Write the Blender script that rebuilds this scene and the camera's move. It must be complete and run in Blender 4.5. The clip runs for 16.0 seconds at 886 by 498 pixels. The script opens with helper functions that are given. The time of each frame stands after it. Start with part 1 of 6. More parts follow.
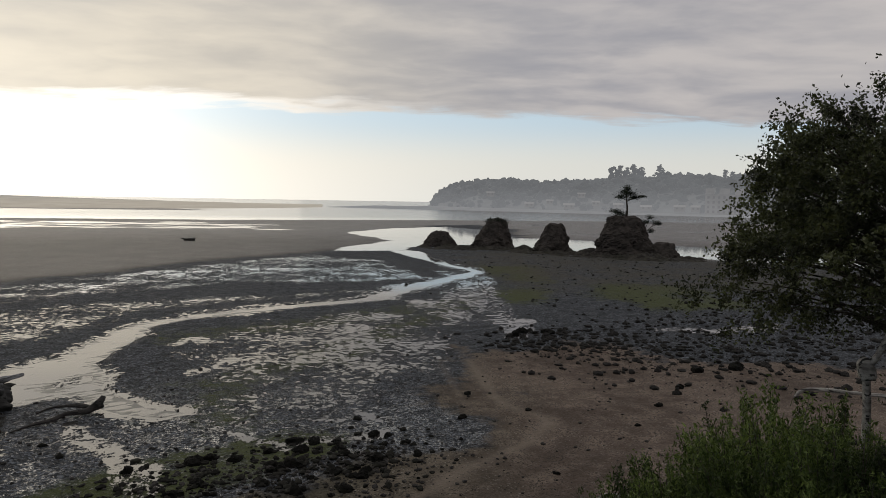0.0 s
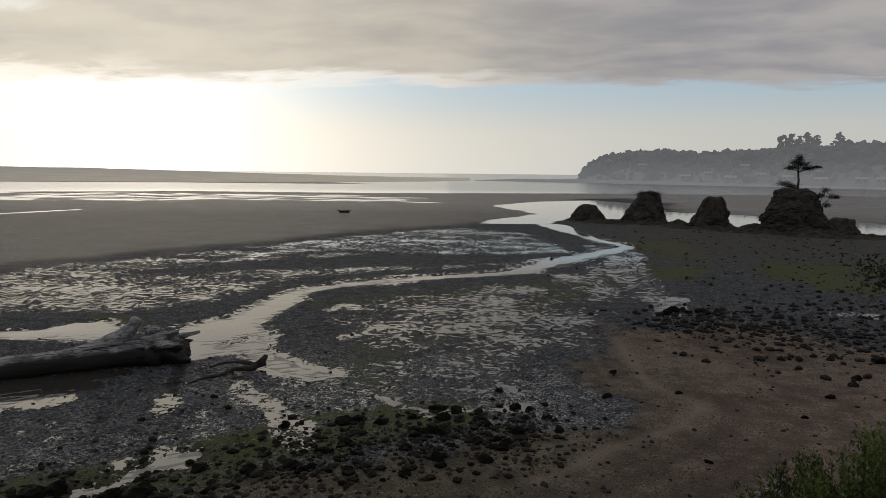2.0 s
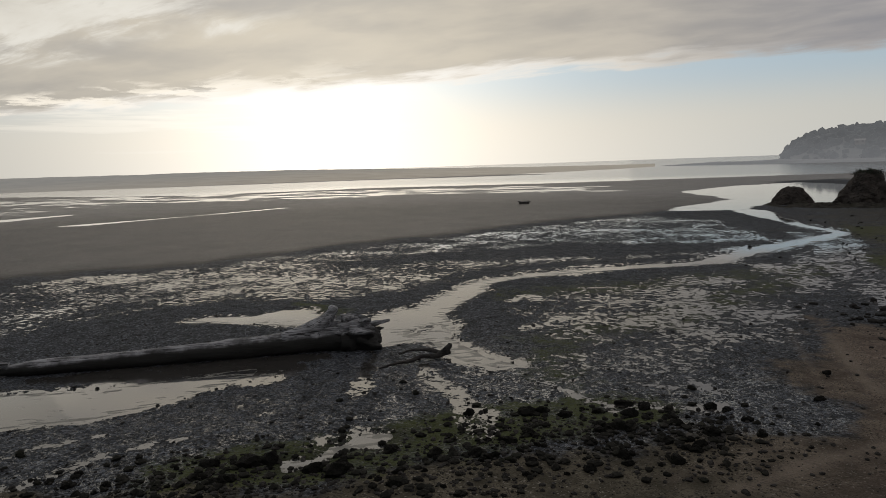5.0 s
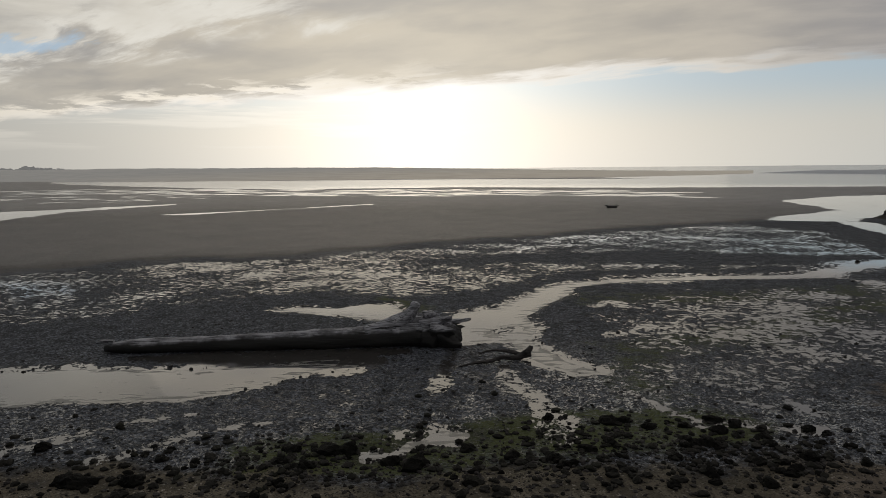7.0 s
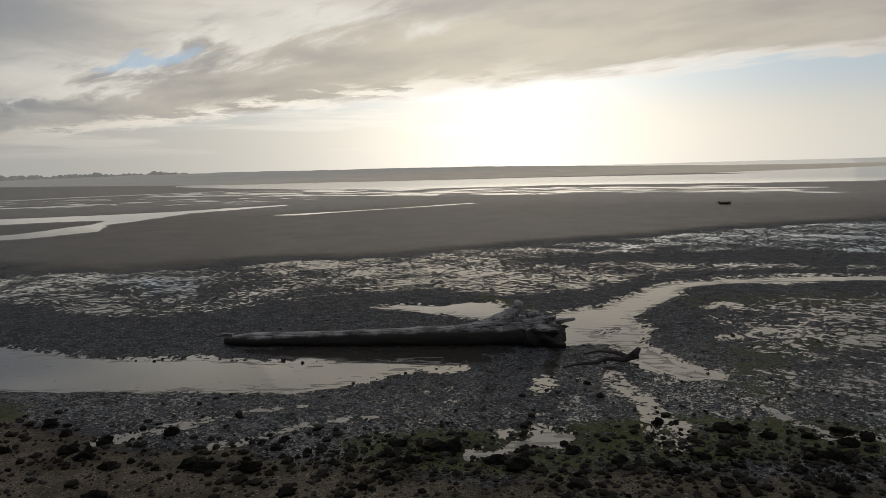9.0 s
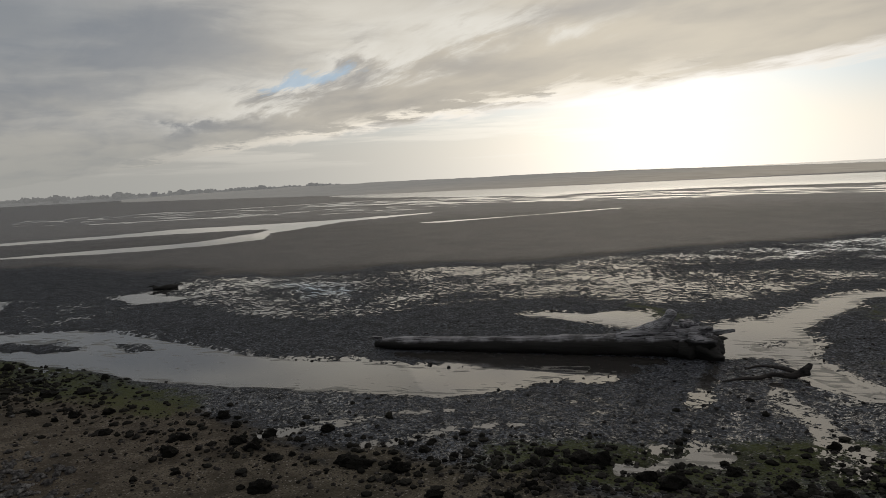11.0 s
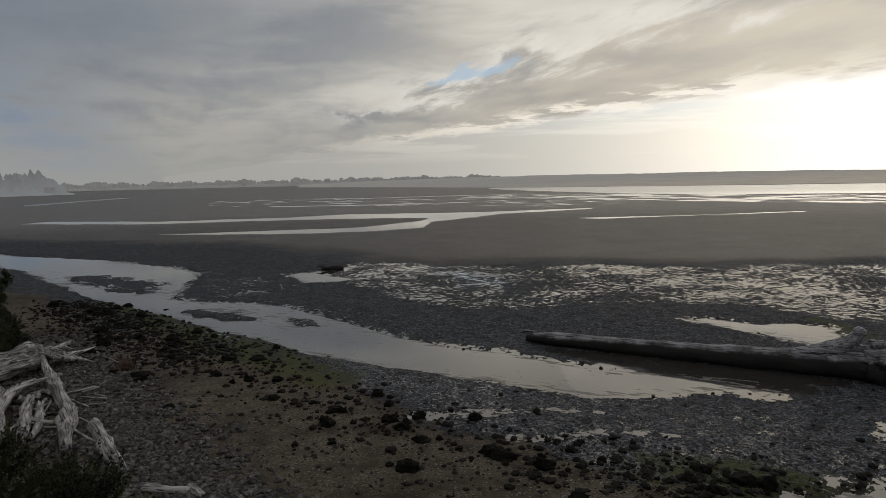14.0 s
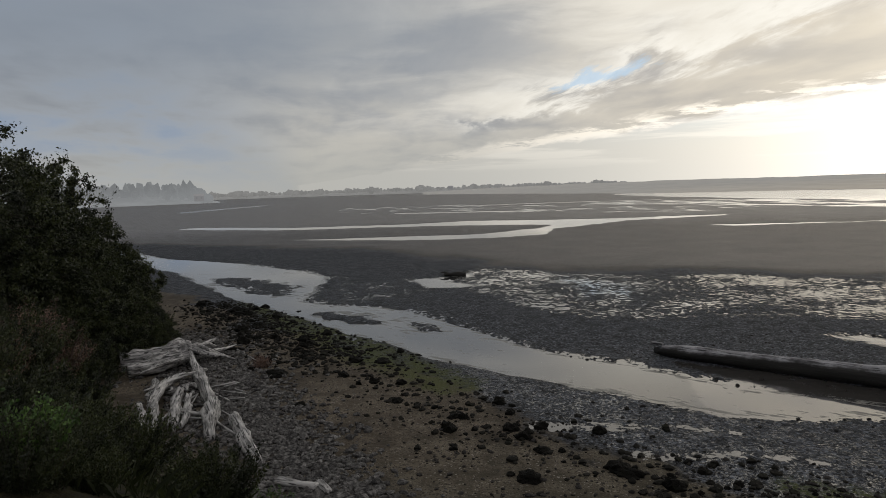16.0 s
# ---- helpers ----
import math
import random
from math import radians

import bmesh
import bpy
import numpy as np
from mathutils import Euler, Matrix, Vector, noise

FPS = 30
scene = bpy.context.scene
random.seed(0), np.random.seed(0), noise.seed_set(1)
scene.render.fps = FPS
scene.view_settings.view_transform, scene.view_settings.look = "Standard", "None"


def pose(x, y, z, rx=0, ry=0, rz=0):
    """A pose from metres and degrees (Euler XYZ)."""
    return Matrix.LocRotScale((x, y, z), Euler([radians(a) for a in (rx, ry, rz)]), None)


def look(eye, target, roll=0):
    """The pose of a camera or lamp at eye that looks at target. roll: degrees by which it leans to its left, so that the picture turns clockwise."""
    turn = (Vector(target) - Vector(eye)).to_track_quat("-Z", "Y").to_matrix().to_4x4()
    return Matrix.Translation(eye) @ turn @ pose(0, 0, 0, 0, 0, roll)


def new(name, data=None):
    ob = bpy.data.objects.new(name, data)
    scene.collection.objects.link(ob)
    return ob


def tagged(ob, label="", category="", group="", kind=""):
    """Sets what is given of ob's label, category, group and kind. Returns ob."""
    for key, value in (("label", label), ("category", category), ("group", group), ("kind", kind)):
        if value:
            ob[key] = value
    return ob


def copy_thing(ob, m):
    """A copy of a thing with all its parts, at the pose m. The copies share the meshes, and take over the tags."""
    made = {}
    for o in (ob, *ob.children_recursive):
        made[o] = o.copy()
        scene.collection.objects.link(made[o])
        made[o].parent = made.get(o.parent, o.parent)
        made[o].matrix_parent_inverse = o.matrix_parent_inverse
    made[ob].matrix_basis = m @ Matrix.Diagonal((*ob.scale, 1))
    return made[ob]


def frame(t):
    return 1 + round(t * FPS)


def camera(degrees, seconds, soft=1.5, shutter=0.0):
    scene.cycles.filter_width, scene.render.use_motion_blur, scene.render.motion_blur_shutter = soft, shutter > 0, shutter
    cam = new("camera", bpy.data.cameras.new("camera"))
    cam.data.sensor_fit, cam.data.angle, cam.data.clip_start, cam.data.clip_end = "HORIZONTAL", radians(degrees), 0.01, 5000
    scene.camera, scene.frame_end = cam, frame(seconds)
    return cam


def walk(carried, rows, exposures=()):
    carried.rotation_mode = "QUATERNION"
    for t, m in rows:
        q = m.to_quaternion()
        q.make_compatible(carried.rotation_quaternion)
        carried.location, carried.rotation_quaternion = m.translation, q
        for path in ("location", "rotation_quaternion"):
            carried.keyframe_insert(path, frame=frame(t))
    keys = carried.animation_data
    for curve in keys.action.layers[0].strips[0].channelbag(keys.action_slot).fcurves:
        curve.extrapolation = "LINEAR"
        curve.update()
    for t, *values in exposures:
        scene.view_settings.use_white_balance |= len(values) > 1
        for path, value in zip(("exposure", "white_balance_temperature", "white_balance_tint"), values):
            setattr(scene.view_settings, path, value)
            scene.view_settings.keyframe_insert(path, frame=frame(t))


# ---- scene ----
cam = camera(66.96, 16.0, soft=0.6)
# seconds, eye x, y, z, yaw to the left, pitch, lean
PATH = [
    (0.0, -0.000, 0.000, 7.000, -1.239, -4.081, -0.970),
    (0.5, -0.020, 0.002, 6.988, 1.492, -4.062, -0.705),
    (1.0, -0.011, 0.013, 6.965, 4.657, -4.708, -0.086),
    (1.5, 0.015, 0.116, 6.946, 7.629, -5.897, -0.618),
    (2.0, 0.046, 0.267, 6.939, 11.225, -6.517, -0.639),
    (2.5, 0.060, 0.383, 6.939, 14.625, -7.104, 2.017),
    (3.0, 0.066, 0.392, 6.918, 17.534, -7.172, 3.162),
    (3.5, 0.030, 0.381, 6.925, 19.947, -7.150, 2.500),
    (4.0, 0.018, 0.376, 6.913, 22.577, -7.187, 2.095),
    (6.5, -0.096, 0.474, 6.868, 31.764, -6.872, 1.163),
    (7.0, -0.117, 0.470, 6.854, 33.774, -6.930, 0.512),
    (7.5, -0.124, 0.463, 6.866, 35.447, -6.905, 0.436),
    (8.0, -0.125, 0.448, 6.856, 37.379, -6.738, 0.406),
    (8.5, -0.152, 0.437, 6.856, 39.524, -6.822, 0.921),
    (9.0, -0.192, 0.439, 6.846, 42.446, -6.880, 1.557),
    (9.5, -0.238, 0.440, 6.848, 45.318, -6.598, 1.788),
    (10.0, -0.251, 0.439, 6.834, 48.596, -6.156, 2.288),
    (12.5, -0.372, 0.476, 6.839, 62.676, -5.515, 2.534),
    (13.0, -0.367, 0.500, 6.817, 65.113, -5.247, 1.921),
    (13.5, -0.348, 0.513, 6.810, 66.641, -5.739, 1.400),
    (14.0, -0.404, 0.494, 6.815, 68.029, -5.948, 1.299),
    (14.5, -0.412, 0.496, 6.818, 70.529, -5.945, 1.227),
    (15.0, -0.435, 0.498, 6.816, 73.143, -6.095, 1.506),
    (15.5, -0.476, 0.499, 6.821, 75.643, -5.785, 1.861),
    (16.0, -0.507, 0.493, 6.821, 78.435, -5.106, 1.828),
]
# the clip's camera opens up a little when the bright sky leaves its picture
EXPOSURES = [(0.0, 0.36), (0.5, 0.24), (1.0, 0.13), (2.0, 0.01), (3.0, -0.03), (4.0, -0.03), (7.0, -0.13), (10.0, -0.11), (13.0, -0.11), (14.0, -0.11), (15.0, -0.08), (15.5, 0.08), (16.0, 0.26)]
walk(cam, [(t, pose(x, y, z, 90 + pitch, 0, yaw) @ pose(0, 0, 0, 0, 0, -lean)) for t, x, y, z, yaw, pitch, lean in PATH], EXPOSURES)

# ---- light ----
SUN_AZ, SUN_EL = 35.8, 3.9  # degrees to the left of +y, and above the horizon
SUN_DIR = Vector((-math.sin(radians(SUN_AZ)) * math.cos(radians(SUN_EL)), math.cos(radians(SUN_AZ)) * math.cos(radians(SUN_EL)), math.sin(radians(SUN_EL))))


class Nodes:
    """Short ways to wire a node tree."""

    def __init__(self, tree):
        self.tree = tree
        tree.nodes.clear()

    def add(self, kind, inputs=(), **settings):
        n = self.tree.nodes.new(kind)
        if "operation" in settings:
            n.operation = settings.pop("operation")
        if "data_type" in settings:
            n.data_type = settings.pop("data_type")
        if "blend_type" in settings:
            n.blend_type = settings.pop("blend_type")
        if "attribute_name" in settings:
            n.attribute_name = settings.pop("attribute_name")
        if "feature" in settings:
            n.feature = settings.pop("feature")
        for key, value in dict(inputs).items():
            self.put(n.inputs[key], value)
        return n

    def put(self, socket, value):
        if isinstance(value, bpy.types.NodeSocket):
            self.tree.links.new(value, socket)
        else:
            socket.default_value = value

    def math(self, op, a, b=0.0, clamp=False):
        n = self.add("ShaderNodeMath", {0: a, 1: b}, operation=op)
        n.use_clamp = clamp
        return n.outputs[0]

    def vec(self, op, a, b=(0, 0, 0)):
        n = self.add("ShaderNodeVectorMath", {0: a, 1: b}, operation=op)
        return n.outputs["Value"] if op in ("DOT_PRODUCT", "LENGTH") else n.outputs[0]

    def mix(self, fac, a, b, blend="MIX"):
        n = self.add("ShaderNodeMix", {0: fac, 6: a, 7: b}, data_type="RGBA", blend_type=blend)
        return n.outputs[2]

    def ramp(self, x, lo, hi, out_lo=0.0, out_hi=1.0):
        n = self.tree.nodes.new("ShaderNodeMapRange")
        n.interpolation_type = "SMOOTHSTEP"
        for key, value in zip((0, 1, 2, 3, 4), (x, lo, hi, out_lo, out_hi)):
            self.put(n.inputs[key], value)
        return n.outputs[0]

    def noise(self, vector, scale, detail=4.0, rough=0.55):
        n = self.add("ShaderNodeTexNoise", {"Vector": vector, "Scale": scale, "Detail": detail, "Roughness": rough})
        return n.outputs[0]

    def attr(self, name):
        return self.add("ShaderNodeAttribute", attribute_name=name).outputs["Fac"]


def c4(r, g, b):
    return (r, g, b, 1.0)


world = bpy.data.worlds.new("sky")
world.use_nodes = True
scene.world = world
w = Nodes(world.node_tree)
way = w.add("ShaderNodeTexCoord").outputs["Generated"]
xyz = w.add("ShaderNodeSeparateXYZ", {0: way}).outputs
up = w.math("MAXIMUM", xyz[2], 0.012)
off_sun = w.math("MULTIPLY", w.math("ARCCOSINE", w.math("MINIMUM", w.vec("DOT_PRODUCT", way, SUN_DIR), 0.99999)), 57.29578)
side = w.vec("DOT_PRODUCT", way, (-math.sin(radians(112)), math.cos(radians(112)), 0))  # 1 towards the darker end of the bay
air = w.add("ShaderNodeTexSky")
air.sky_type, air.sun_disc = "NISHITA", False
air.sun_elevation, air.sun_rotation = radians(SUN_EL), radians(-SUN_AZ)
clear = w.mix(1.0, air.outputs[0], c4(0.045, 0.052, 0.060), "MULTIPLY")
blue = w.mix(w.ramp(xyz[2], 0.04, 0.13), c4(0.57, 0.565, 0.53), c4(0.39, 0.50, 0.59))
clear = w.mix(0.85, clear, blue)
clear = w.mix(w.ramp(side, 0.45, 0.95), clear, c4(0.37, 0.355, 0.33))
# long low streaks of stratus over the bay's open end
streak = w.noise(w.vec("MULTIPLY", way, (2.2, 2.2, 42.0)), 1.0, 5.0, 0.6)
streak = w.math("MULTIPLY", w.ramp(streak, 0.50, 0.60), w.math("MULTIPLY", w.ramp(xyz[2], 0.015, 0.04), w.ramp(side, 0.05, 0.35)))
clear = w.mix(w.math("MULTIPLY", streak, 0.6), clear, c4(0.80, 0.75, 0.66))
# the cloud deck: a level sheet that ends in a straight edge out over the sea
deck = w.add("ShaderNodeCombineXYZ", {0: w.math("DIVIDE", xyz[0], up), 1: w.math("DIVIDE", xyz[1], up), 2: 0.0}).outputs[0]
deck_x, deck_y = w.add("ShaderNodeSeparateXYZ", {0: deck}).outputs[:2]
thick = w.math("ADD", up, 0.13)  # the deck's own depth keeps its far lumps from thinning to lines
lumps = w.add("ShaderNodeCombineXYZ", {0: w.math("DIVIDE", xyz[0], thick), 1: w.math("DIVIDE", xyz[1], thick), 2: 0.0}).outputs[0]
bend = w.add("ShaderNodeTexNoise", {"Vector": lumps, "Scale": 1.3, "Detail": 3.0}).outputs["Color"]
lumps = w.vec("ADD", lumps, w.vec("MULTIPLY", w.vec("SUBTRACT", bend, (0.5, 0.5, 0.5)), (0.45, 0.35, 0.0)))
lumps = w.vec("MULTIPLY", lumps, (0.6, 1.0, 1.0))
big = w.noise(lumps, 1.5, 3.0, 0.5)
mid = w.noise(lumps, 3.6, 4.0, 0.5)
wisp = w.noise(w.vec("MULTIPLY", lumps, (0.6, 1.0, 1.0)), 7.0, 5.0, 0.6)
edge_y = w.math("ADD", deck_y, w.math("MULTIPLY", w.math("SUBTRACT", mid, 0.5), -2.2))
edge_y = w.math("ADD", edge_y, w.math("MULTIPLY", w.math("SUBTRACT", wisp, 0.5), -1.8))
edge_y = w.math("ADD", edge_y, w.math("MULTIPLY", deck_x, -0.10))
cover = w.ramp(edge_y, 8.1, 7.2)
# soft level streaks that the deck's lumps are drawn out into
flow = w.noise(w.vec("MULTIPLY", w.vec("ADD", way, w.vec("MULTIPLY", w.vec("SUBTRACT", bend, (0.5, 0.5, 0.5)), (0.10, 0.10, 0.05))), (2.6, 2.6, 15.0)), 1.0, 6.0, 0.58)
body = w.math("ADD", w.math("MULTIPLY", big, 0.32), w.math("ADD", w.math("MULTIPLY", mid, 0.29), w.math("MULTIPLY", flow, 0.39)))
grey = w.mix(w.ramp(body, 0.38, 0.62), c4(0.285, 0.280, 0.285), c4(0.50, 0.465, 0.42))
grey = w.mix(w.ramp(deck_y, 0.8, -2.0, 0.0, 0.75), grey, c4(0.11, 0.12, 0.14))
grey = w.mix(w.ramp(side, 0.0, -0.65, 0.0, 0.75), grey, w.mix(w.ramp(body, 0.40, 0.60), c4(0.245, 0.245, 0.275), c4(0.375, 0.355, 0.36)))
cool = w.ramp(side, 0.30, 0.97)
grey = w.mix(w.math("MULTIPLY", cool, 0.85), grey, w.mix(w.ramp(body, 0.37, 0.60), c4(0.220, 0.236, 0.258), c4(0.425, 0.415, 0.38)))
warm = w.ramp(off_sun, 46.0, 8.0)
grey = w.mix(w.math("MULTIPLY", warm, 0.86), grey, w.mix(w.ramp(body, 0.35, 0.61), w.mix(w.ramp(deck_y, 2.2, 4.6), c4(0.37, 0.36, 0.355), c4(0.48, 0.44, 0.375)), c4(0.63, 0.565, 0.455)))
ripple = w.noise(w.vec("MULTIPLY", way, (11.0, 11.0, 75.0)), 1.0, 6.0, 0.66)
ripple = w.math("MULTIPLY", w.ramp(ripple, 0.43, 0.54), w.math("MULTIPLY", w.math("MULTIPLY", w.ramp(edge_y, 5.5, 6.7), w.ramp(side, 0.12, 0.42)), w.ramp(off_sun, 54.0, 26.0)))
grey = w.mix(w.math("MULTIPLY", ripple, 0.95), grey, c4(0.98, 0.90, 0.77))
rim = w.math("MULTIPLY", w.math("MULTIPLY", w.ramp(edge_y, 6.5, 7.5), w.ramp(off_sun, 44.0, 6.0)), 0.85)
grey = w.mix(rim, grey, c4(1.0, 0.95, 0.88))
# a long tear in the deck: crisp along its far lip, fading into veils on the near side
lip = w.math("ADD", 2.85, w.math("ADD", w.math("MULTIPLY", w.math("SUBTRACT", mid, 0.5), 2.6), w.math("MULTIPLY", w.math("SUBTRACT", wisp, 0.5), 1.6)))
line = w.math("SUBTRACT", deck_y, lip)
span = w.math("MULTIPLY", w.ramp(deck_x, -2.5, -3.6), w.ramp(deck_x, -14.0, -7.5))
veil = w.math("MULTIPLY", w.math("MULTIPLY", w.ramp(line, 0.55, -0.35), w.ramp(line, -3.4, -0.2)), span)
grey = w.mix(w.math("MULTIPLY", veil, w.ramp(flow, 0.36, 0.60, 0.30, 0.95)), grey, c4(0.72, 0.685, 0.61))
seam = w.math("POWER", 2.718, w.math("MULTIPLY", w.math("MULTIPLY", line, line), -4.0))
grey = w.mix(w.math("MULTIPLY", w.math("MULTIPLY", seam, span), w.ramp(wisp, 0.38, 0.62, 0.0, 0.75)), grey, c4(0.82, 0.79, 0.72))
hole = w.vec("LENGTH", w.add("ShaderNodeCombineXYZ", {0: w.math("MULTIPLY", w.math("ADD", deck_x, 6.0), 0.9), 1: w.math("MULTIPLY", w.math("SUBTRACT", deck_y, 2.75), 2.4), 2: 0.0}).outputs[0])
hole = w.math("MULTIPLY", w.ramp(w.math("ADD", hole, w.math("MULTIPLY", w.math("SUBTRACT", wisp, 0.5), 2.5)), 0.75, 0.35), 0.75)
grey = w.mix(hole, grey, c4(0.42, 0.56, 0.70))
# clearer, bluer air behind the deck
grey = w.mix(w.math("MULTIPLY", w.math("MULTIPLY", w.ramp(deck_y, 0.3, -2.2), w.ramp(deck_x, -0.8, -3.0)), w.ramp(body, 0.40, 0.60)), grey, c4(0.215, 0.265, 0.345))
grey = w.mix(w.math("MULTIPLY", w.ramp(side, 0.62, 0.97), w.ramp(xyz[2], 0.06, 0.24, 0.0, 0.85)), grey, c4(0.190, 0.222, 0.268))
sky = w.mix(cover, clear, grey)
# low haze, and the glow of the veiled sun
sky = w.mix(w.ramp(xyz[2], 0.11, 0.0, 0.0, 0.85), sky, w.mix(w.ramp(side, 0.30, 0.88), w.mix(w.ramp(side, 0.0, -0.55), c4(0.66, 0.62, 0.545), c4(0.50, 0.505, 0.48)), c4(0.345, 0.345, 0.325)))
core = w.math("POWER", 2.718, w.math("MULTIPLY", w.math("MULTIPLY", off_sun, off_sun), -1 / 210.0))
wide = w.math("POWER", 2.718, w.math("MULTIPLY", off_sun, -1 / 23.0))
dim = w.math("SUBTRACT", 1.0, w.math("MULTIPLY", cover, 0.80))
glow = w.math("MULTIPLY", w.math("ADD", w.math("MULTIPLY", core, 0.33), w.math("MULTIPLY", wide, 0.43)), dim)
halo = w.mix(1.0, c4(1.0, 0.945, 0.84), w.add("ShaderNodeCombineXYZ", {0: glow, 1: glow, 2: glow}).outputs[0], "MULTIPLY")
sky = w.mix(1.0, sky, halo, "ADD")
back = w.add("ShaderNodeBackground", {"Color": sky, "Strength": 1.0})
w.tree.links.new(back.outputs[0], w.add("ShaderNodeOutputWorld").inputs[0])

lamp = bpy.data.lights.new("sun", "SUN")
lamp.energy, lamp.angle, lamp.color = 0.08, radians(50.0), (1.0, 0.88, 0.72)
sun = new("sun", lamp)
sun.matrix_world = look((0, 0, 60), Vector((0, 0, 60)) - SUN_DIR)

# ---- numbers ----


def hash2(ix, iy, seed):
    h = (ix.astype(np.int64) * 374761393 + iy.astype(np.int64) * 668265263 + seed * 1442695041) & 0x7FFFFFFF
    h = ((h ^ (h >> 13)) * 1274126177) & 0x7FFFFFFF
    return ((h ^ (h >> 16)) & 0xFFFF) / 65535.0


def value_noise(x, y, seed=0):
    ix, iy = np.floor(x), np.floor(y)
    fx, fy = x - ix, y - iy
    fx, fy = fx * fx * (3 - 2 * fx), fy * fy * (3 - 2 * fy)
    a, b = hash2(ix, iy, seed), hash2(ix + 1, iy, seed)
    c, d = hash2(ix, iy + 1, seed), hash2(ix + 1, iy + 1, seed)
    return (a * (1 - fx) + b * fx) * (1 - fy) + (c * (1 - fx) + d * fx) * fy


def fbm(x, y, size, octaves=4, seed=0):
    total, amp, norm = 0.0, 1.0, 0.0
    for k in range(octaves):
        total = total + amp * (value_noise(x / size * 2**k + 17.3 * k, y / size * 2**k - 9.1 * k, seed + k) - 0.5)
        norm += amp
        amp *= 0.5
    return total / norm * 2


def segment_distance(x, y, a, b):
    dx, dy = b[0] - a[0], b[1] - a[1]
    s = np.clip(((x - a[0]) * dx + (y - a[1]) * dy) / (dx * dx + dy * dy + 1e-9), 0, 1)
    return np.hypot(x - a[0] - s * dx, y - a[1] - s * dy), s


def inside(x, y, polygon):
    """Signed distance to a polygon, positive inside it."""
    best, odd = np.full(np.shape(x), 1e9), np.zeros(np.shape(x), bool)
    for a, b in zip(polygon, polygon[1:] + polygon[:1]):
        best = np.minimum(best, segment_distance(x, y, a, b)[0])
        if a[1] != b[1]:
            odd ^= ((a[1] > y) != (b[1] > y)) & (x < (b[0] - a[0]) * (y - a[1]) / (b[1] - a[1]) + a[0])
    return np.where(odd, best, -best)


def ribbon(x, y, line):
    """Signed distance to a band of changing half width, positive inside it."""
    best = np.full(np.shape(x), -1e9)
    for a, b in zip(line, line[1:]):
        d, s = segment_distance(x, y, a, b)
        best = np.maximum(best, a[2] + (b[2] - a[2]) * s - d)
    return best


def smooth(x, lo, hi):
    s = np.clip((x - lo) / (hi - lo), 0, 1)
    return s * s * (3 - 2 * s)


# ---- the plan of the bay ----
CREEK = [(-3, 92, 2.2), (-0.8, 83, 1.2), (2.5, 72.5, 0.7), (5.2, 66.5, 0.7), (1.5, 59.3, 1.2), (-2.0, 52.5, 0.95), (-3.8, 47.2, 0.8), (-10, 42.6, 0.62), (-13.6, 39.4, 0.7), (-15.4, 36.0, 0.7), (-15.1, 31.5, 0.85), (-15.0, 29.0, 0.95)]
DELTA = [(-17.1, 26.4), (-16.2, 27.7), (-15.8, 30.1), (-16.1, 33.0), (-15.2, 34.6), (-14.3, 34.0), (-14.0, 31.5), (-14.1, 29.8), (-13.8, 27.8), (-12.8, 26.5), (-12.1, 25.4), (-11.8, 24.1), (-10.7, 23.0), (-9.4, 22.15), (-7.9, 21.45), (-8.3, 20.85), (-9.4, 21.05), (-10.6, 22.0), (-11.5, 22.85), (-12.4, 23.7), (-13.2, 22.75), (-13.8, 21.7), (-14.5, 22.5)]
SHORE_CREEK = [(-130, -40), (-80, -15), (-69.5, -5.7), (-59, 0.9), (-55, 1.9), (-50, 1.2), (-43.4, 0.2), (-41.6, 1.4), (-39.1, 5.0), (-34.5, 7.1), (-30, 8.4), (-25.9, 10.0), (-23.2, 12.0), (-20.2, 13.8), (-19.0, 14.9), (-17.9, 16.2), (-16.3, 17.9), (-16.0, 17.2), (-16.5, 15.6), (-16.9, 14.3), (-17.2, 13.2), (-17.8, 12.2), (-19.7, 10.7), (-22.3, 8.6), (-26.1, 5.6), (-30.3, 3.9), (-33.5, 2.0), (-38, 0.0), (-42, -2.1), (-44.8, -3.6), (-53.5, -6.9), (-64.8, -11), (-72, -15.5), (-130, -48)]
SHOALS = [[(-14.0, 24.0), (-13.9, 25.2), (-13.1, 25.8), (-12.6, 25.6), (-12.85, 24.3), (-13.5, 23.65)], [(-58.6, -7.6), (-58.4, -5.0), (-51.8, -0.7), (-46.4, -0.6), (-48.3, -2.9), (-52.8, -5.4)], [(-38.6, 0.4), (-38.9, 1.6), (-36.4, 4.3), (-33.8, 4.3), (-35.3, 2.6)], [(-35.4, 4.9), (-34.5, 6.0), (-31.7, 6.6), (-32.1, 5.8)]]
